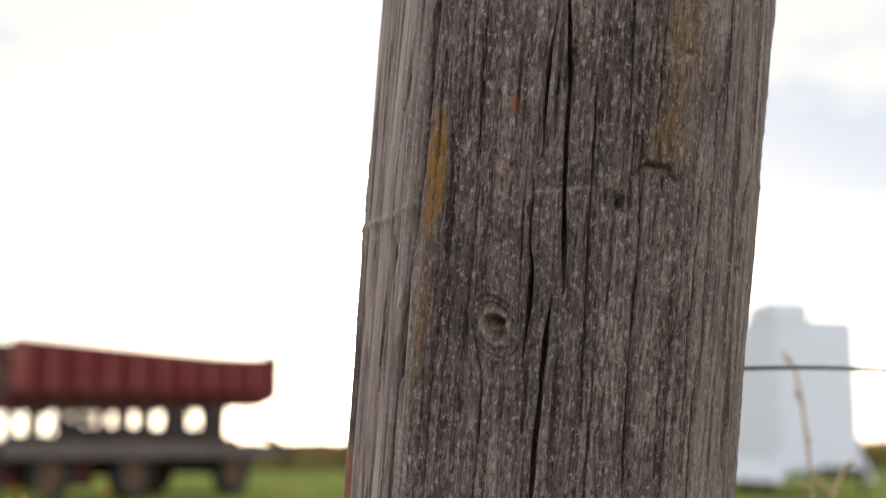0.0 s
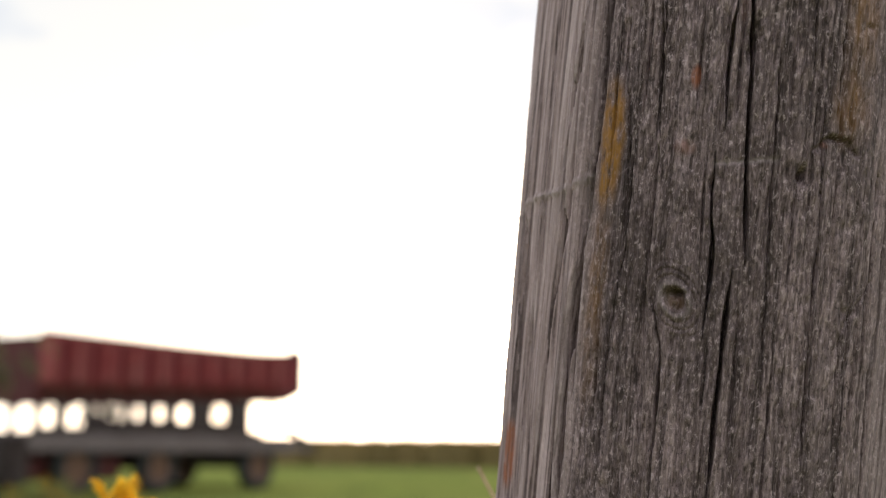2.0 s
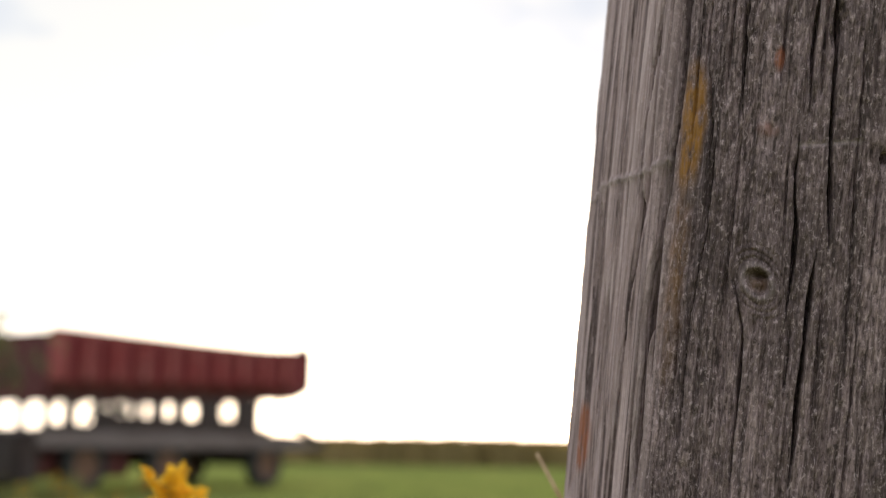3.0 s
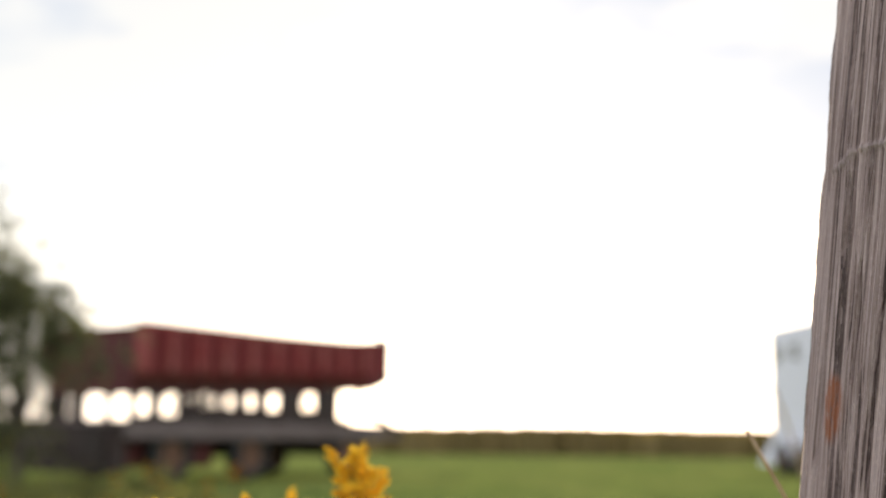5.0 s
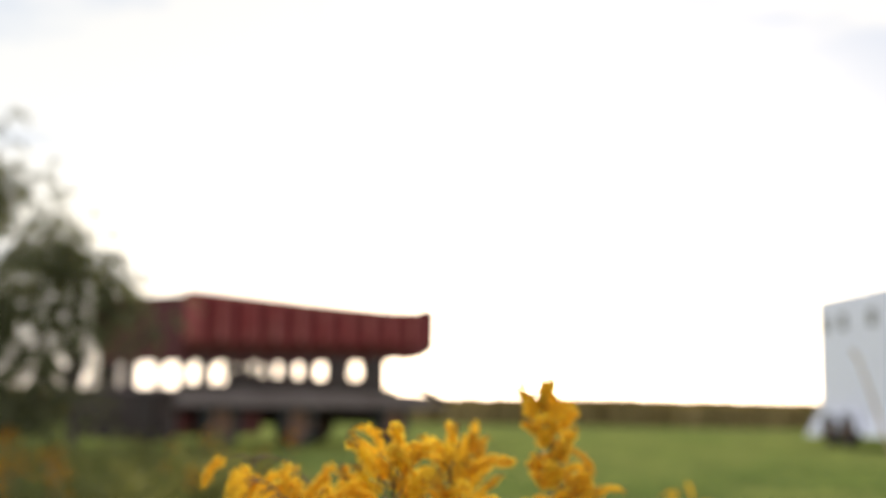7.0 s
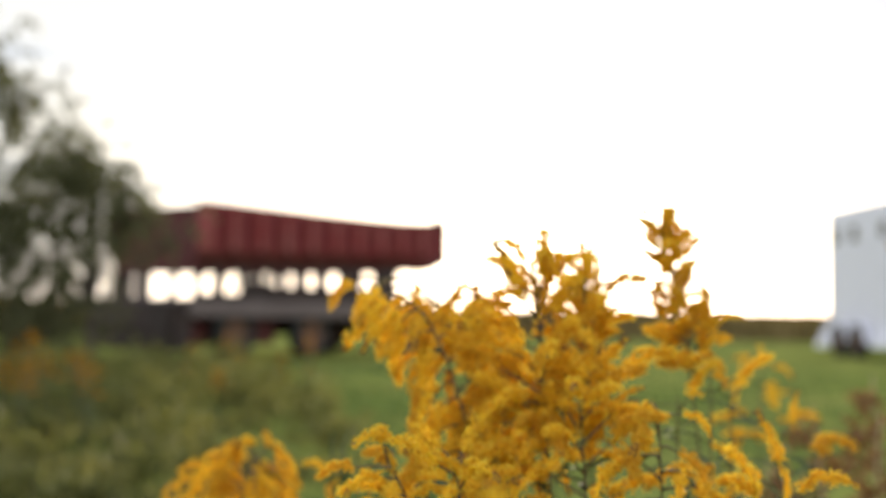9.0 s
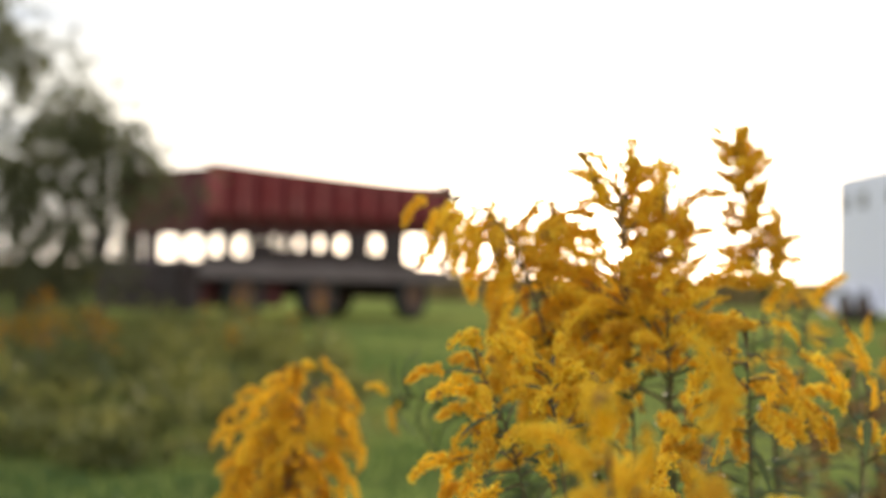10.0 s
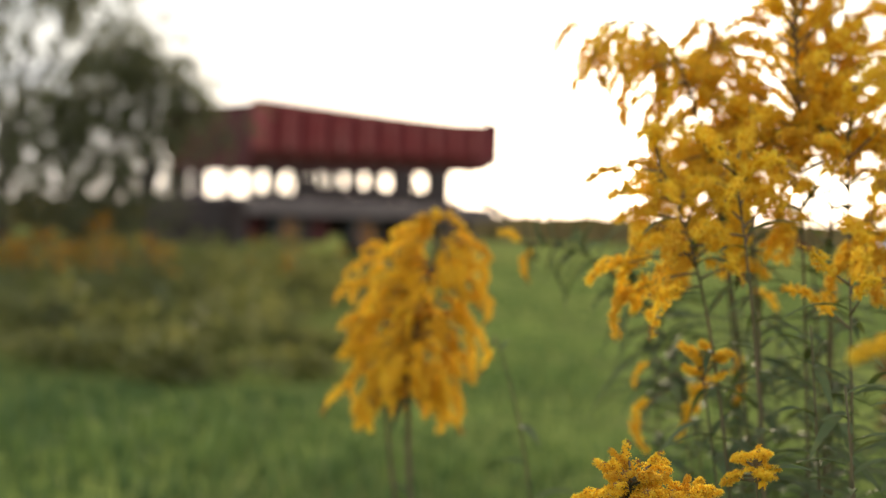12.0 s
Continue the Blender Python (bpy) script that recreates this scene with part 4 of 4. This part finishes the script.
# the group of plants that the camera sinks towards
LEAFY = "leafy dark green goldenrod with only few open flowers"
LOW = "low goldenrod with fresh bright yellow flower heads"
YOUNG = "young goldenrod with a small yellow flower tuft and broad leaves"
SLIM = "slender tall goldenrod with a narrow yellow plume"
DROOP = "drooping goldenrod with one dense rounded yellow head"
FEW = "leafy goldenrod with sparse hanging orange yellow sprays"
# the middle plume and its upright neighbour
goldenrod((-0.345, 0.76, 0), (-0.362, 0.74, 0.42), (-0.384, 0.715, 0.654), 0.12, 0.032, 46, 26, FULL, 1, lift=0.5, size=0.92, taper=0.4, crowd=0.9)
goldenrod((-0.330, 0.80, 0), (-0.342, 0.79, 0.45), (-0.354, 0.77, 0.654), 0.10, 0.026, 28, 26, FULL, 2, lift=0.6, size=0.92, crowd=0.9)
goldenrod((-0.300, 0.90, 0), (-0.330, 0.90, 0.45), (-0.357, 0.90, 0.660), 0.05, 0.016, 22, 24, FULL, 44, lift=0.7, size=1.4, meshes=PUFFS)
# tops that arch over and hang
goldenrod((-0.377, 0.84, 0), (-0.390, 0.80, 0.715), (-0.500, 0.80, 0.652), 0.19, 0.034, 36, 18, "arching goldenrod with yellow sprays hanging from its bent top", 6, hang=0.7, lift=0.3)
goldenrod((-0.367, 0.78, 0), (-0.400, 0.75, 0.64), (-0.475, 0.74, 0.645), 0.14, 0.034, 24, 20, FULL, 19, hang=0.7, lead=(-0.1, 0, 0))
goldenrod((-0.360, 0.82, 0), (-0.390, 0.79, 0.64), (-0.432, 0.78, 0.652), 0.13, 0.032, 28, 20, FULL, 47, hang=0.6, lift=0.4)
# lower heads in front
goldenrod((-0.400, 0.70, 0), (-0.402, 0.66, 0.46), (-0.462, 0.645, 0.552), 0.075, 0.032, 20, 28, FULL, 4, hang=0.2, lead=(-0.25, 0, -0.1), size=0.85)
goldenrod((-0.385, 0.66, 0), (-0.392, 0.64, 0.40), (-0.424, 0.63, 0.556), 0.05, 0.028, 12, 26, FULL, 5, hang=0.1, size=0.85)
goldenrod((-0.330, 0.74, 0), (-0.342, 0.71, 0.42), (-0.356, 0.69, 0.574), 0.06, 0.036, 13, 34, FULL, 18, lead=(0.15, 0, -0.1), size=0.95)
goldenrod((-0.300, 0.72, 0), (-0.302, 0.70, 0.42), (-0.312, 0.685, 0.580), 0.07, 0.034, 14, 34, FULL, 31, hang=0.5, size=0.9)
goldenrod((-0.255, 0.76, 0), (-0.250, 0.73, 0.32), (-0.240, 0.70, 0.540), 0.05, 0.028, 5, 22, "goldenrod with small uneven yellow heads", 13)
goldenrod((-0.270, 0.90, 0), (-0.240, 0.87, 0.50), (-0.298, 0.86, 0.697), 0.11, 0.015, 64, 16, SLIM, 3, lift=0.5, size=1.6, taper=0.1, meshes=PUFFS)
goldenrod((-0.270, 0.90, 0), (-0.255, 0.88, 0.45), (-0.262, 0.88, 0.640), 0.05, 0.022, 5, 22, SLIM, 45, lift=0.6, size=0.8)
goldenrod((-0.330, 0.36, 0), (-0.365, 0.31, 0.36), (-0.400, 0.295, 0.552), 0.085, 0.018, 14, 8, "bright yellow goldenrod plume close beside the fence line", 7, lead=(0.1, 0, 0), size=0.8, taper=0.3)
goldenrod((-0.310, 0.36, 0), (-0.350, 0.32, 0.36), (-0.378, 0.300, 0.548), 0.08, 0.018, 12, 8, "bright yellow goldenrod plume close beside the fence line", 48, size=0.8, taper=0.3)
# low fresh heads
goldenrod((-0.470, 0.54, 0), (-0.468, 0.51, 0.28), (-0.474, 0.475, 0.415), 0.026, 0.016, 80, 8, LOW, 8, lift=0.3, hang=0.2, taper=0.4, size=0.85, meshes=PUFFS, stem_r=0.0011)
goldenrod((-0.450, 0.54, 0), (-0.442, 0.51, 0.28), (-0.452, 0.478, 0.407), 0.022, 0.014, 60, 8, LOW, 9, lift=0.3, hang=0.2, taper=0.4, size=0.85, meshes=PUFFS, stem_r=0.0011)
goldenrod((-0.400, 0.54, 0), (-0.412, 0.50, 0.28), (-0.429, 0.45, 0.431), 0.010, 0.005, 16, 26, YOUNG, 10, leaf_size=0.6, size=0.62, meshes=PUFFS, stem_r=0.0011)
# the rounded head that hangs on its own beyond
goldenrod((-0.585, 1.02, 0), (-0.700, 0.99, 0.33), (-0.628, 0.99, 0.509), 0.145, 0.036, 88, 4, DROOP, 11, hang=0.6, lift=0.2, taper=-0.1, size=0.85, stem_r=0.0034)
goldenrod((-0.600, 1.06, 0), (-0.710, 1.03, 0.30), (-0.676, 1.03, 0.492), 0.11, 0.034, 60, 4, DROOP, 33, hang=0.6, lift=0.2, taper=0.0, size=0.85, stem_r=0.0028)
goldenrod((-0.405, 1.0, 0), (-0.365, 0.97, 0.52), (-0.562, 0.955, 0.502), 0.02, 0.012, 2, 80, "arching leafy goldenrod with one small yellow tuft", 12, leaf_size=0.95, size=0.75, leaf_low=0.62)
goldenrod((-0.127, 1.52, 0), (-0.127, 1.50, 0.32), (-0.128, 1.50, 0.592), 0.12, 0.05, 8, 12, "goldenrod with a loose open yellow plume", 14, hang=0.4)
# small tufts among the leaves
goldenrod((-0.400, 0.70, 0), (-0.405, 0.68, 0.30), (-0.436, 0.656, 0.446), 0.016, 0.012, 9, 30, YOUNG, 16, size=1.05, meshes=PUFFS)
goldenrod((-0.400, 0.86, 0), (-0.405, 0.83, 0.35), (-0.452, 0.80, 0.430), 0.04, 0.024, 4, 44, FEW, 17, hang=0.8, size=0.8)
goldenrod((-0.375, 0.84, 0), (-0.380, 0.82, 0.27), (-0.405, 0.80, 0.440), 0.03, 0.022, 3, 40, FEW, 20, hang=1.0, size=0.8)
goldenrod((-0.520, 0.88, 0), (-0.525, 0.84, 0.35), (-0.566, 0.82, 0.440), 0.012, 0.010, 1, 10, FEW, 46, hang=1.4, size=0.7)
goldenrod((-0.350, 0.64, 0), (-0.355, 0.62, 0.32), (-0.369, 0.60, 0.495), 0.03, 0.022, 4, 34, FULL, 15, size=0.85)
goldenrod((-0.340, 0.60, 0), (-0.352, 0.58, 0.27), (-0.375, 0.57, 0.445), 0.010, 0.010, 0, 49, LEAFY, 21, leaf_size=0.68)
goldenrod((-0.307, 0.70, 0), (-0.322, 0.68, 0.27), (-0.329, 0.66, 0.510), 0.012, 0.012, 1, 49, LEAFY, 22, leaf_size=0.68)
goldenrod((-0.360, 0.64, 0), (-0.365, 0.62, 0.27), (-0.385, 0.61, 0.470), 0.012, 0.012, 0, 51, LEAFY, 23, leaf_size=0.68)
goldenrod((-0.300, 0.62, 0), (-0.315, 0.60, 0.25), (-0.345, 0.60, 0.455), 0.012, 0.012, 0, 51, LEAFY, 24, leaf_size=0.62)
goldenrod((-0.380, 0.72, 0), (-0.385, 0.70, 0.25), (-0.402, 0.70, 0.500), 0.012, 0.012, 1, 51, LEAFY, 25, leaf_size=0.68)
goldenrod((-0.330, 0.84, 0), (-0.34, 0.80, 0.35), (-0.350, 0.78, 0.590), 0.02, 0.02, 2, 59, LEAFY, 26, leaf_size=0.71)
goldenrod((-0.270, 0.80, 0), (-0.275, 0.77, 0.30), (-0.285, 0.75, 0.530), 0.02, 0.02, 2, 54, LEAFY, 27, leaf_size=0.68)
goldenrod((-0.375, 0.76, 0), (-0.385, 0.75, 0.35), (-0.405, 0.74, 0.575), 0.05, 0.03, 2, 59, LEAFY, 28, leaf_size=0.71)
goldenrod((-0.235, 0.92, 0), (-0.240, 0.88, 0.35), (-0.250, 0.85, 0.585), 0.02, 0.014, 1, 59, LEAFY, 34, leaf_size=0.74)
goldenrod((-0.190, 0.90, 0), (-0.195, 0.87, 0.35), (-0.215, 0.85, 0.560), 0.02, 0.014, 1, 59, LEAFY, 35, leaf_size=0.74)
goldenrod((-0.280, 0.88, 0), (-0.285, 0.84, 0.32), (-0.291, 0.80, 0.580), 0.02, 0.014, 1, 59, LEAFY, 36, leaf_size=0.74)
goldenrod((-0.170, 1.00, 0), (-0.175, 0.95, 0.30), (-0.180, 0.92, 0.530), 0.02, 0.014, 1, 59, LEAFY, 37, leaf_size=0.74)
# leafy growth further back
goldenrod((-0.430, 0.98, 0), (-0.440, 0.96, 0.25), (-0.450, 0.94, 0.430), 0.012, 0.012, 0, 62, LEAFY, 60, leaf_size=0.85, leaf_low=0.3)
goldenrod((-0.390, 1.04, 0), (-0.384, 1.02, 0.25), (-0.378, 1.00, 0.455), 0.012, 0.012, 0, 62, LEAFY, 61, leaf_size=0.85, leaf_low=0.3)
goldenrod((-0.350, 0.94, 0), (-0.356, 0.92, 0.25), (-0.362, 0.90, 0.460), 0.012, 0.012, 1, 62, LEAFY, 62, leaf_size=0.85, leaf_low=0.3)
goldenrod((-0.310, 1.08, 0), (-0.302, 1.06, 0.25), (-0.294, 1.04, 0.475), 0.012, 0.012, 0, 62, LEAFY, 63, leaf_size=0.85, leaf_low=0.3)
goldenrod((-0.270, 0.96, 0), (-0.270, 0.94, 0.25), (-0.270, 0.92, 0.470), 0.012, 0.012, 0, 62, LEAFY, 64, leaf_size=0.85, leaf_low=0.3)
goldenrod((-0.220, 1.06, 0), (-0.228, 1.04, 0.25), (-0.236, 1.02, 0.480), 0.012, 0.012, 1, 62, LEAFY, 65, leaf_size=0.85, leaf_low=0.3)
goldenrod((-0.330, 0.80, 0), (-0.342, 0.78, 0.25), (-0.354, 0.76, 0.430), 0.012, 0.012, 0, 62, LEAFY, 66, leaf_size=0.85, leaf_low=0.3)


def build_meadow_plants():
    """Goldenrod and weeds further off."""
    rnd = random.Random(9)
    first = goldenrod((0, 0, 0), (0.01, 0, 0.3), (0.04, 0.02, 0.50), 0.15, 0.07, 15, 22, "goldenrod with an orange yellow plume in the rough grass", 31, meshes=FAR_RACEMES, group="goldenrods in the meadow", leaf_size=1.9, stem_r=0.004)
    second = goldenrod((0, 0, 0), (-0.02, 0, 0.3), (-0.05, 0.0, 0.42), 0.13, 0.07, 14, 24, "goldenrod with a broad dull yellow plume in the rough grass", 32, meshes=FAR_RACEMES, group="goldenrods in the meadow", leaf_size=1.9, stem_r=0.004)
    first.matrix_basis, second.matrix_basis = (pose(x, y, float(ground_height(np.array(x), np.array(y))) - 0.004) for x, y in ((-2.95, 5.3), (-2.9, 5.9)))
    spots = []
    for i in range(9):
        y = rnd.uniform(4.9, 9.0)
        spots.append((-0.33 * y - 0.2 - rnd.uniform(-0.05, 0.42) * y, y))
    for cx, cy, count, wide in ((-3.08, 5.5, 10, 0.16), (-3.45, 5.4, 4, 0.1), (-2.62, 4.2, 2, 0.06), (-3.05, 9.0, 4, 0.3), (-2.3, 9.0, 2, 0.2)):
        spots += [(cx + rnd.gauss(0, wide), cy + rnd.gauss(0, 0.3)) for _ in range(count)]
    for x, y in spots:
        s = rnd.uniform(0.55, 0.95)
        copy_thing(rnd.choice((first, second)), pose(x, y, float(ground_height(np.array(x), np.array(y))) - 0.004, 0, rnd.uniform(-8, 8), rnd.uniform(0, 360)) @ Matrix.Scale(s, 4))


build_meadow_plants()


def leaf_cloud(clumps, per, size, seed, aspect=0.32):
    """Verts and faces of small leaves scattered in clumps (centre, radii)."""
    rnd = np.random.RandomState(seed)
    vs = []
    for (cx, cy, cz), (rx, ry, rz), share in clumps:
        n = int(per * share)
        rad = np.array([rx, ry, rz])
        knots = rnd.normal(size=(14, 3))
        knots = knots / np.linalg.norm(knots, axis=1)[:, None] * (0.25 + 0.8 * rnd.rand(14, 1))
        pick = rnd.randint(0, 14, n)
        p = np.array([cx, cy, cz]) + rad * (knots[pick] + rnd.normal(size=(n, 3)) * (0.11 + 0.17 * rnd.rand(14, 1))[pick])
        a = rnd.normal(size=(n, 3)) + [0, 0, -0.6]
        a /= np.linalg.norm(a, axis=1)[:, None]
        b = np.cross(a, rnd.normal(size=(n, 3)))
        b /= np.linalg.norm(b, axis=1)[:, None]
        ln = size * (0.6 + 0.8 * rnd.rand(n, 1))
        vs.append(np.stack([p - a * ln * 0.5, p + b * ln * aspect * 0.5, p + a * ln * 0.5, p - b * ln * aspect * 0.5], 1).reshape(-1, 3))
    v = np.concatenate(vs)
    return v, [(i, i + 1, i + 2, i + 3) for i in range(0, len(v), 4)]


def strand_cloud(clumps, per, size, seed, aspect=0.3):
    """Verts and faces of narrow leaves strung along thin drooping strands in clumps (centre, radii)."""
    rnd = np.random.RandomState(seed)
    vs = []
    for (cx, cy, cz), (rx, ry, rz), share in clumps:
        strands = max(6, int(per * share / 22))
        rad = np.array([rx, ry, rz]) * 1.12
        start = rnd.normal(size=(strands, 3))
        start = start / np.linalg.norm(start, axis=1)[:, None] * (0.25 + 0.85 * rnd.rand(strands, 1))
        way = start * [0.7, 0.7, 0.25] + rnd.normal(size=(strands, 3)) * 0.25 + [0, 0, 0.25]
        ln = (0.18 + 0.35 * rnd.rand(strands, 1))
        pick = np.repeat(np.arange(strands), 22)
        t = rnd.rand(len(pick), 1)
        p = np.array([cx, cy, cz]) + rad * start[pick] + way[pick] * ln[pick] * t - np.array([0, 0, 1]) * ln[pick] * 0.75 * t * t
        p += rnd.normal(size=p.shape) * 0.018
        a = way[pick] * 0.8 + rnd.normal(size=p.shape) * 0.6 - np.array([0, 0, 0.9]) * t
        a /= np.linalg.norm(a, axis=1)[:, None]
        b = np.cross(a, rnd.normal(size=p.shape))
        b /= np.linalg.norm(b, axis=1)[:, None]
        sz = size * (0.6 + 0.8 * rnd.rand(len(p), 1))
        vs.append(np.stack([p - a * sz * 0.5, p + b * sz * aspect * 0.5, p + a * sz * 0.5, p - b * sz * aspect * 0.5], 1).reshape(-1, 3))
    v = np.concatenate(vs)
    return v, [(i, i + 1, i + 2, i + 3) for i in range(0, len(v), 4)]


def tree(name, base, clumps, per, leaf, seed, label, category, trunk=0.07):
    """Trunk with limbs out to each clump of the crown."""
    rnd = random.Random(seed)
    ob = new(name)
    ob.location = base
    tagged(ob, label, category)
    hi = max(c[0][2] for c in clumps)
    fork = Vector((0.05, 0, hi * 0.28))
    verts, faces = tube(bezier((0, 0, -0.05), (0.04, 0.02, hi * 0.15), fork, 8), [trunk * (1.3 - 0.05 * i) for i in range(8)], 10)
    child("trunk", mesh_from("trunk", verts, faces, M_BARK, True), ob)
    for c, r, share in clumps:
        end = Vector(c)
        mid = fork.lerp(end, 0.5) + Vector((rnd.uniform(-0.1, 0.1), rnd.uniform(-0.1, 0.1), 0.12))
        v, f = tube(bezier(fork, mid, end, 9), [trunk * (0.6 - 0.055 * i) for i in range(9)], 7)
        for k in range(7):
            q = end + Vector((rnd.uniform(-1, 1) * r[0], rnd.uniform(-1, 1) * r[1], rnd.uniform(-0.6, 1) * r[2])) * 0.9
            tv, tf = tube(bezier(mid.lerp(end, 0.5), end.lerp(q, 0.3), q, 6), [trunk * 0.16, trunk * 0.14, trunk * 0.11, trunk * 0.09, trunk * 0.06, trunk * 0.03], 5)
            n = len(v)
            v, f = v + tv, f + [tuple(n + i for i in face) for face in tf]
        child("limb", mesh_from("limb", v, f, M_BARK, True), ob)
    v, f = strand_cloud(clumps, per, leaf, seed)
    child("crown", mesh_from("crown", v, f, M_TREELEAF), ob)
    return ob


tree("tree", (-7.5, 12.6, 0), [((0.95, 0, 3.0), (0.5, 0.45, 0.36), 0.9), ((0.5, 0, 3.4), (0.6, 0.5, 0.4), 1.0), ((-0.3, 0, 2.9), (0.8, 0.6, 0.6), 1.0), ((0.3, 0.1, 2.3), (0.7, 0.6, 0.55), 0.75), ((1.15, 0, 2.45), (0.4, 0.4, 0.35), 0.3),
     ((0.9, 0, 1.75), (0.5, 0.5, 0.5), 0.9), ((0.1, 0, 1.5), (0.7, 0.5, 0.5), 0.9), ((0.6, 0, 1.1), (0.7, 0.5, 0.3), 0.8), ((-0.9, 0, 1.9), (0.7, 0.6, 0.9), 0.9), ((-0.2, 0, 3.9), (0.9, 0.7, 0.5), 1.0), ((0.3, 0, 0.6), (0.8, 0.5, 0.4), 1.0), ((0.9, 0.2, 0.7), (0.5, 0.4, 0.4), 0.7), ((-0.9, 0.2, 0.8), (0.7, 0.4, 0.6), 0.9)], 1750, 0.085, 3,
     "loose grey green willow tree standing beside the red wagon", "tree")
tree("bush", (-5.6, 12.3, 0), [((0.40, 0, 1.76), (0.42, 0.4, 0.28), 0.45), ((0.05, 0, 2.05), (0.45, 0.4, 0.36), 0.9), ((-0.4, 0, 2.3), (0.45, 0.4, 0.34), 0.8), ((-0.25, 0, 1.8), (0.65, 0.45, 0.5), 0.95), ((-0.1, 0, 2.45), (0.5, 0.4, 0.3), 0.12), ((0.35, 0, 2.1), (0.3, 0.3, 0.25), 0.12), ((-0.75, 0, 1.7), (0.5, 0.4, 0.5), 0.8), ((0.15, 0, 1.45), (0.4, 0.4, 0.3), 0.4),
     ((-0.35, 0, 1.25), (0.5, 0.4, 0.3), 0.5), ((-1.1, 0, 1.3), (0.5, 0.4, 0.5), 0.7), ((-0.5, 0, 0.95), (0.6, 0.4, 0.22), 0.35), ((0.95, 0, 1.42), (0.3, 0.3, 0.16), 0.07),
     ((-0.25, 0, 0.6), (0.45, 0.4, 0.32), 0.7), ((-0.8, 0, 0.5), (0.6, 0.4, 0.4), 1.0)], 2900, 0.08, 4,
     "dark green willow bush overhanging the end of the red wagon", "bush", 0.05)


def build_undergrowth():
    """Low mixed weeds round the bush and along the rough strip."""
    rnd = random.Random(14)
    clumps = []
    for i in range(260):
        y = 3.5 + 9.0 * rnd.random() ** 0.8
        x = -0.34 * y - 0.15 - rnd.uniform(-0.06, 0.42) * y
        h = (0.04 + 0.17 * rnd.random() ** 1.5) * min(1.0, (y - 2.0) / 3.5)
        x += rnd.gauss(0, 0.35)
        clumps.append(((x, y, h * 0.8), (0.20, 0.20, h * 1.15), rnd.uniform(0.2, 0.95)))
    v, f = leaf_cloud(clumps, 330, 0.065, 15, 0.3)
    v[:, 2] = np.maximum(v[:, 2], 0.004)
    tagged(new("undergrowth", mesh_from("undergrowth", v, f, M_WEED)), "rough low green weeds growing round the bush", "weeds", kind="stuff")


build_undergrowth()


def dry_stalk(points, r, label, plumes=0, seed=0):
    rnd = random.Random(seed)
    ob = new("dry_stalk")
    ob.location = points[0]
    o = Vector(points[0])
    pts = [p - o for p in bezier(*points, 14)]
    v, f = tube(pts, [r * (1.1 - 0.6 * i / 13) for i in range(14)], 7)
    child("stem", mesh_from("stalk_stem", v, f, M_DRY, True), ob)
    for i in range(plumes):
        p = pts[13 - i % 4]
        q = p + Vector((rnd.uniform(-0.012, 0.012), rnd.uniform(-0.01, 0.01), rnd.uniform(0.004, 0.02)))
        v, f = tube([p, p.lerp(q, 0.6), q], [r * 0.6, r * 0.9, r * 0.15], 5)
        child("husk", mesh_from("husk", v, f, M_DRY, True), ob)
    tagged(ob, label, "stalk", "dry stalks by the fence")


dry_stalk(((0.25, 0.97, 0), (0.33, 0.95, 0.66), (0.298, 0.95, 0.813)), 0.0023, "bare tan dry stalk leaning beside the fence post", 4, 1)
dry_stalk(((0.31, 0.93, 0), (0.26, 0.95, 0.60), (0.337, 0.96, 0.735)), 0.0027, "bare tan dry stalk leaning beside the fence post", 3, 2)
dry_stalk(((0.125, 0.720, 0.000), (0.085, 0.700, 0.507), (-0.045, 0.690, 0.727)), 0.0020, "thin bare tan dry stalk leaning beside the fence post", 0, 4)
dry_stalk(((0.769, 3.400, 0.000), (0.527, 3.400, 0.902), (0.521, 3.400, 0.851)), 0.0055, "tall tan dry stalk leaning in the meadow grass", 3, 3)


def build_dry_weed(x, y, h, seed):
    """A dried dock: stem with rusty clumps of seed."""
    rnd = random.Random(seed)
    ob = new("dry_weed")
    ob.location = (x, y, 0)
    tagged(ob, "dried rusty brown dock with seed clumps beside the goldenrods", "weed", "dry weeds by the fence")
    v, f = tube(bezier((0, 0, 0), (0.01, 0, h * 0.5), (rnd.uniform(-0.03, 0.03), 0, h), 10), [0.003 - 0.0002 * i for i in range(10)], 7)
    child("stem", mesh_from("weed_stem", v, f, M_DRY, True), ob)
    for i in range(7):
        z = h * (0.45 + 0.08 * i)
        v, f = leaf_cloud([((rnd.uniform(-0.035, 0.035), rnd.uniform(-0.02, 0.02), z), (0.025, 0.025, 0.03), 1.0)], 130, 0.011, seed * 10 + i, 0.6)
        child("seed_clump", mesh_from("seed_clump", v, f, M_SEED), ob)


M_SEED = leaf_green("rusty_seed", (0.16, 0.075, 0.035), (0.34, 0.19, 0.09), 0.3)
for i, (x, y, h) in enumerate(((-0.02, 1.62, 0.52), (0.05, 1.75, 0.50), (-0.07, 1.70, 0.44), (0.12, 1.9, 0.55))):
    build_dry_weed(x, y, h, i + 1)
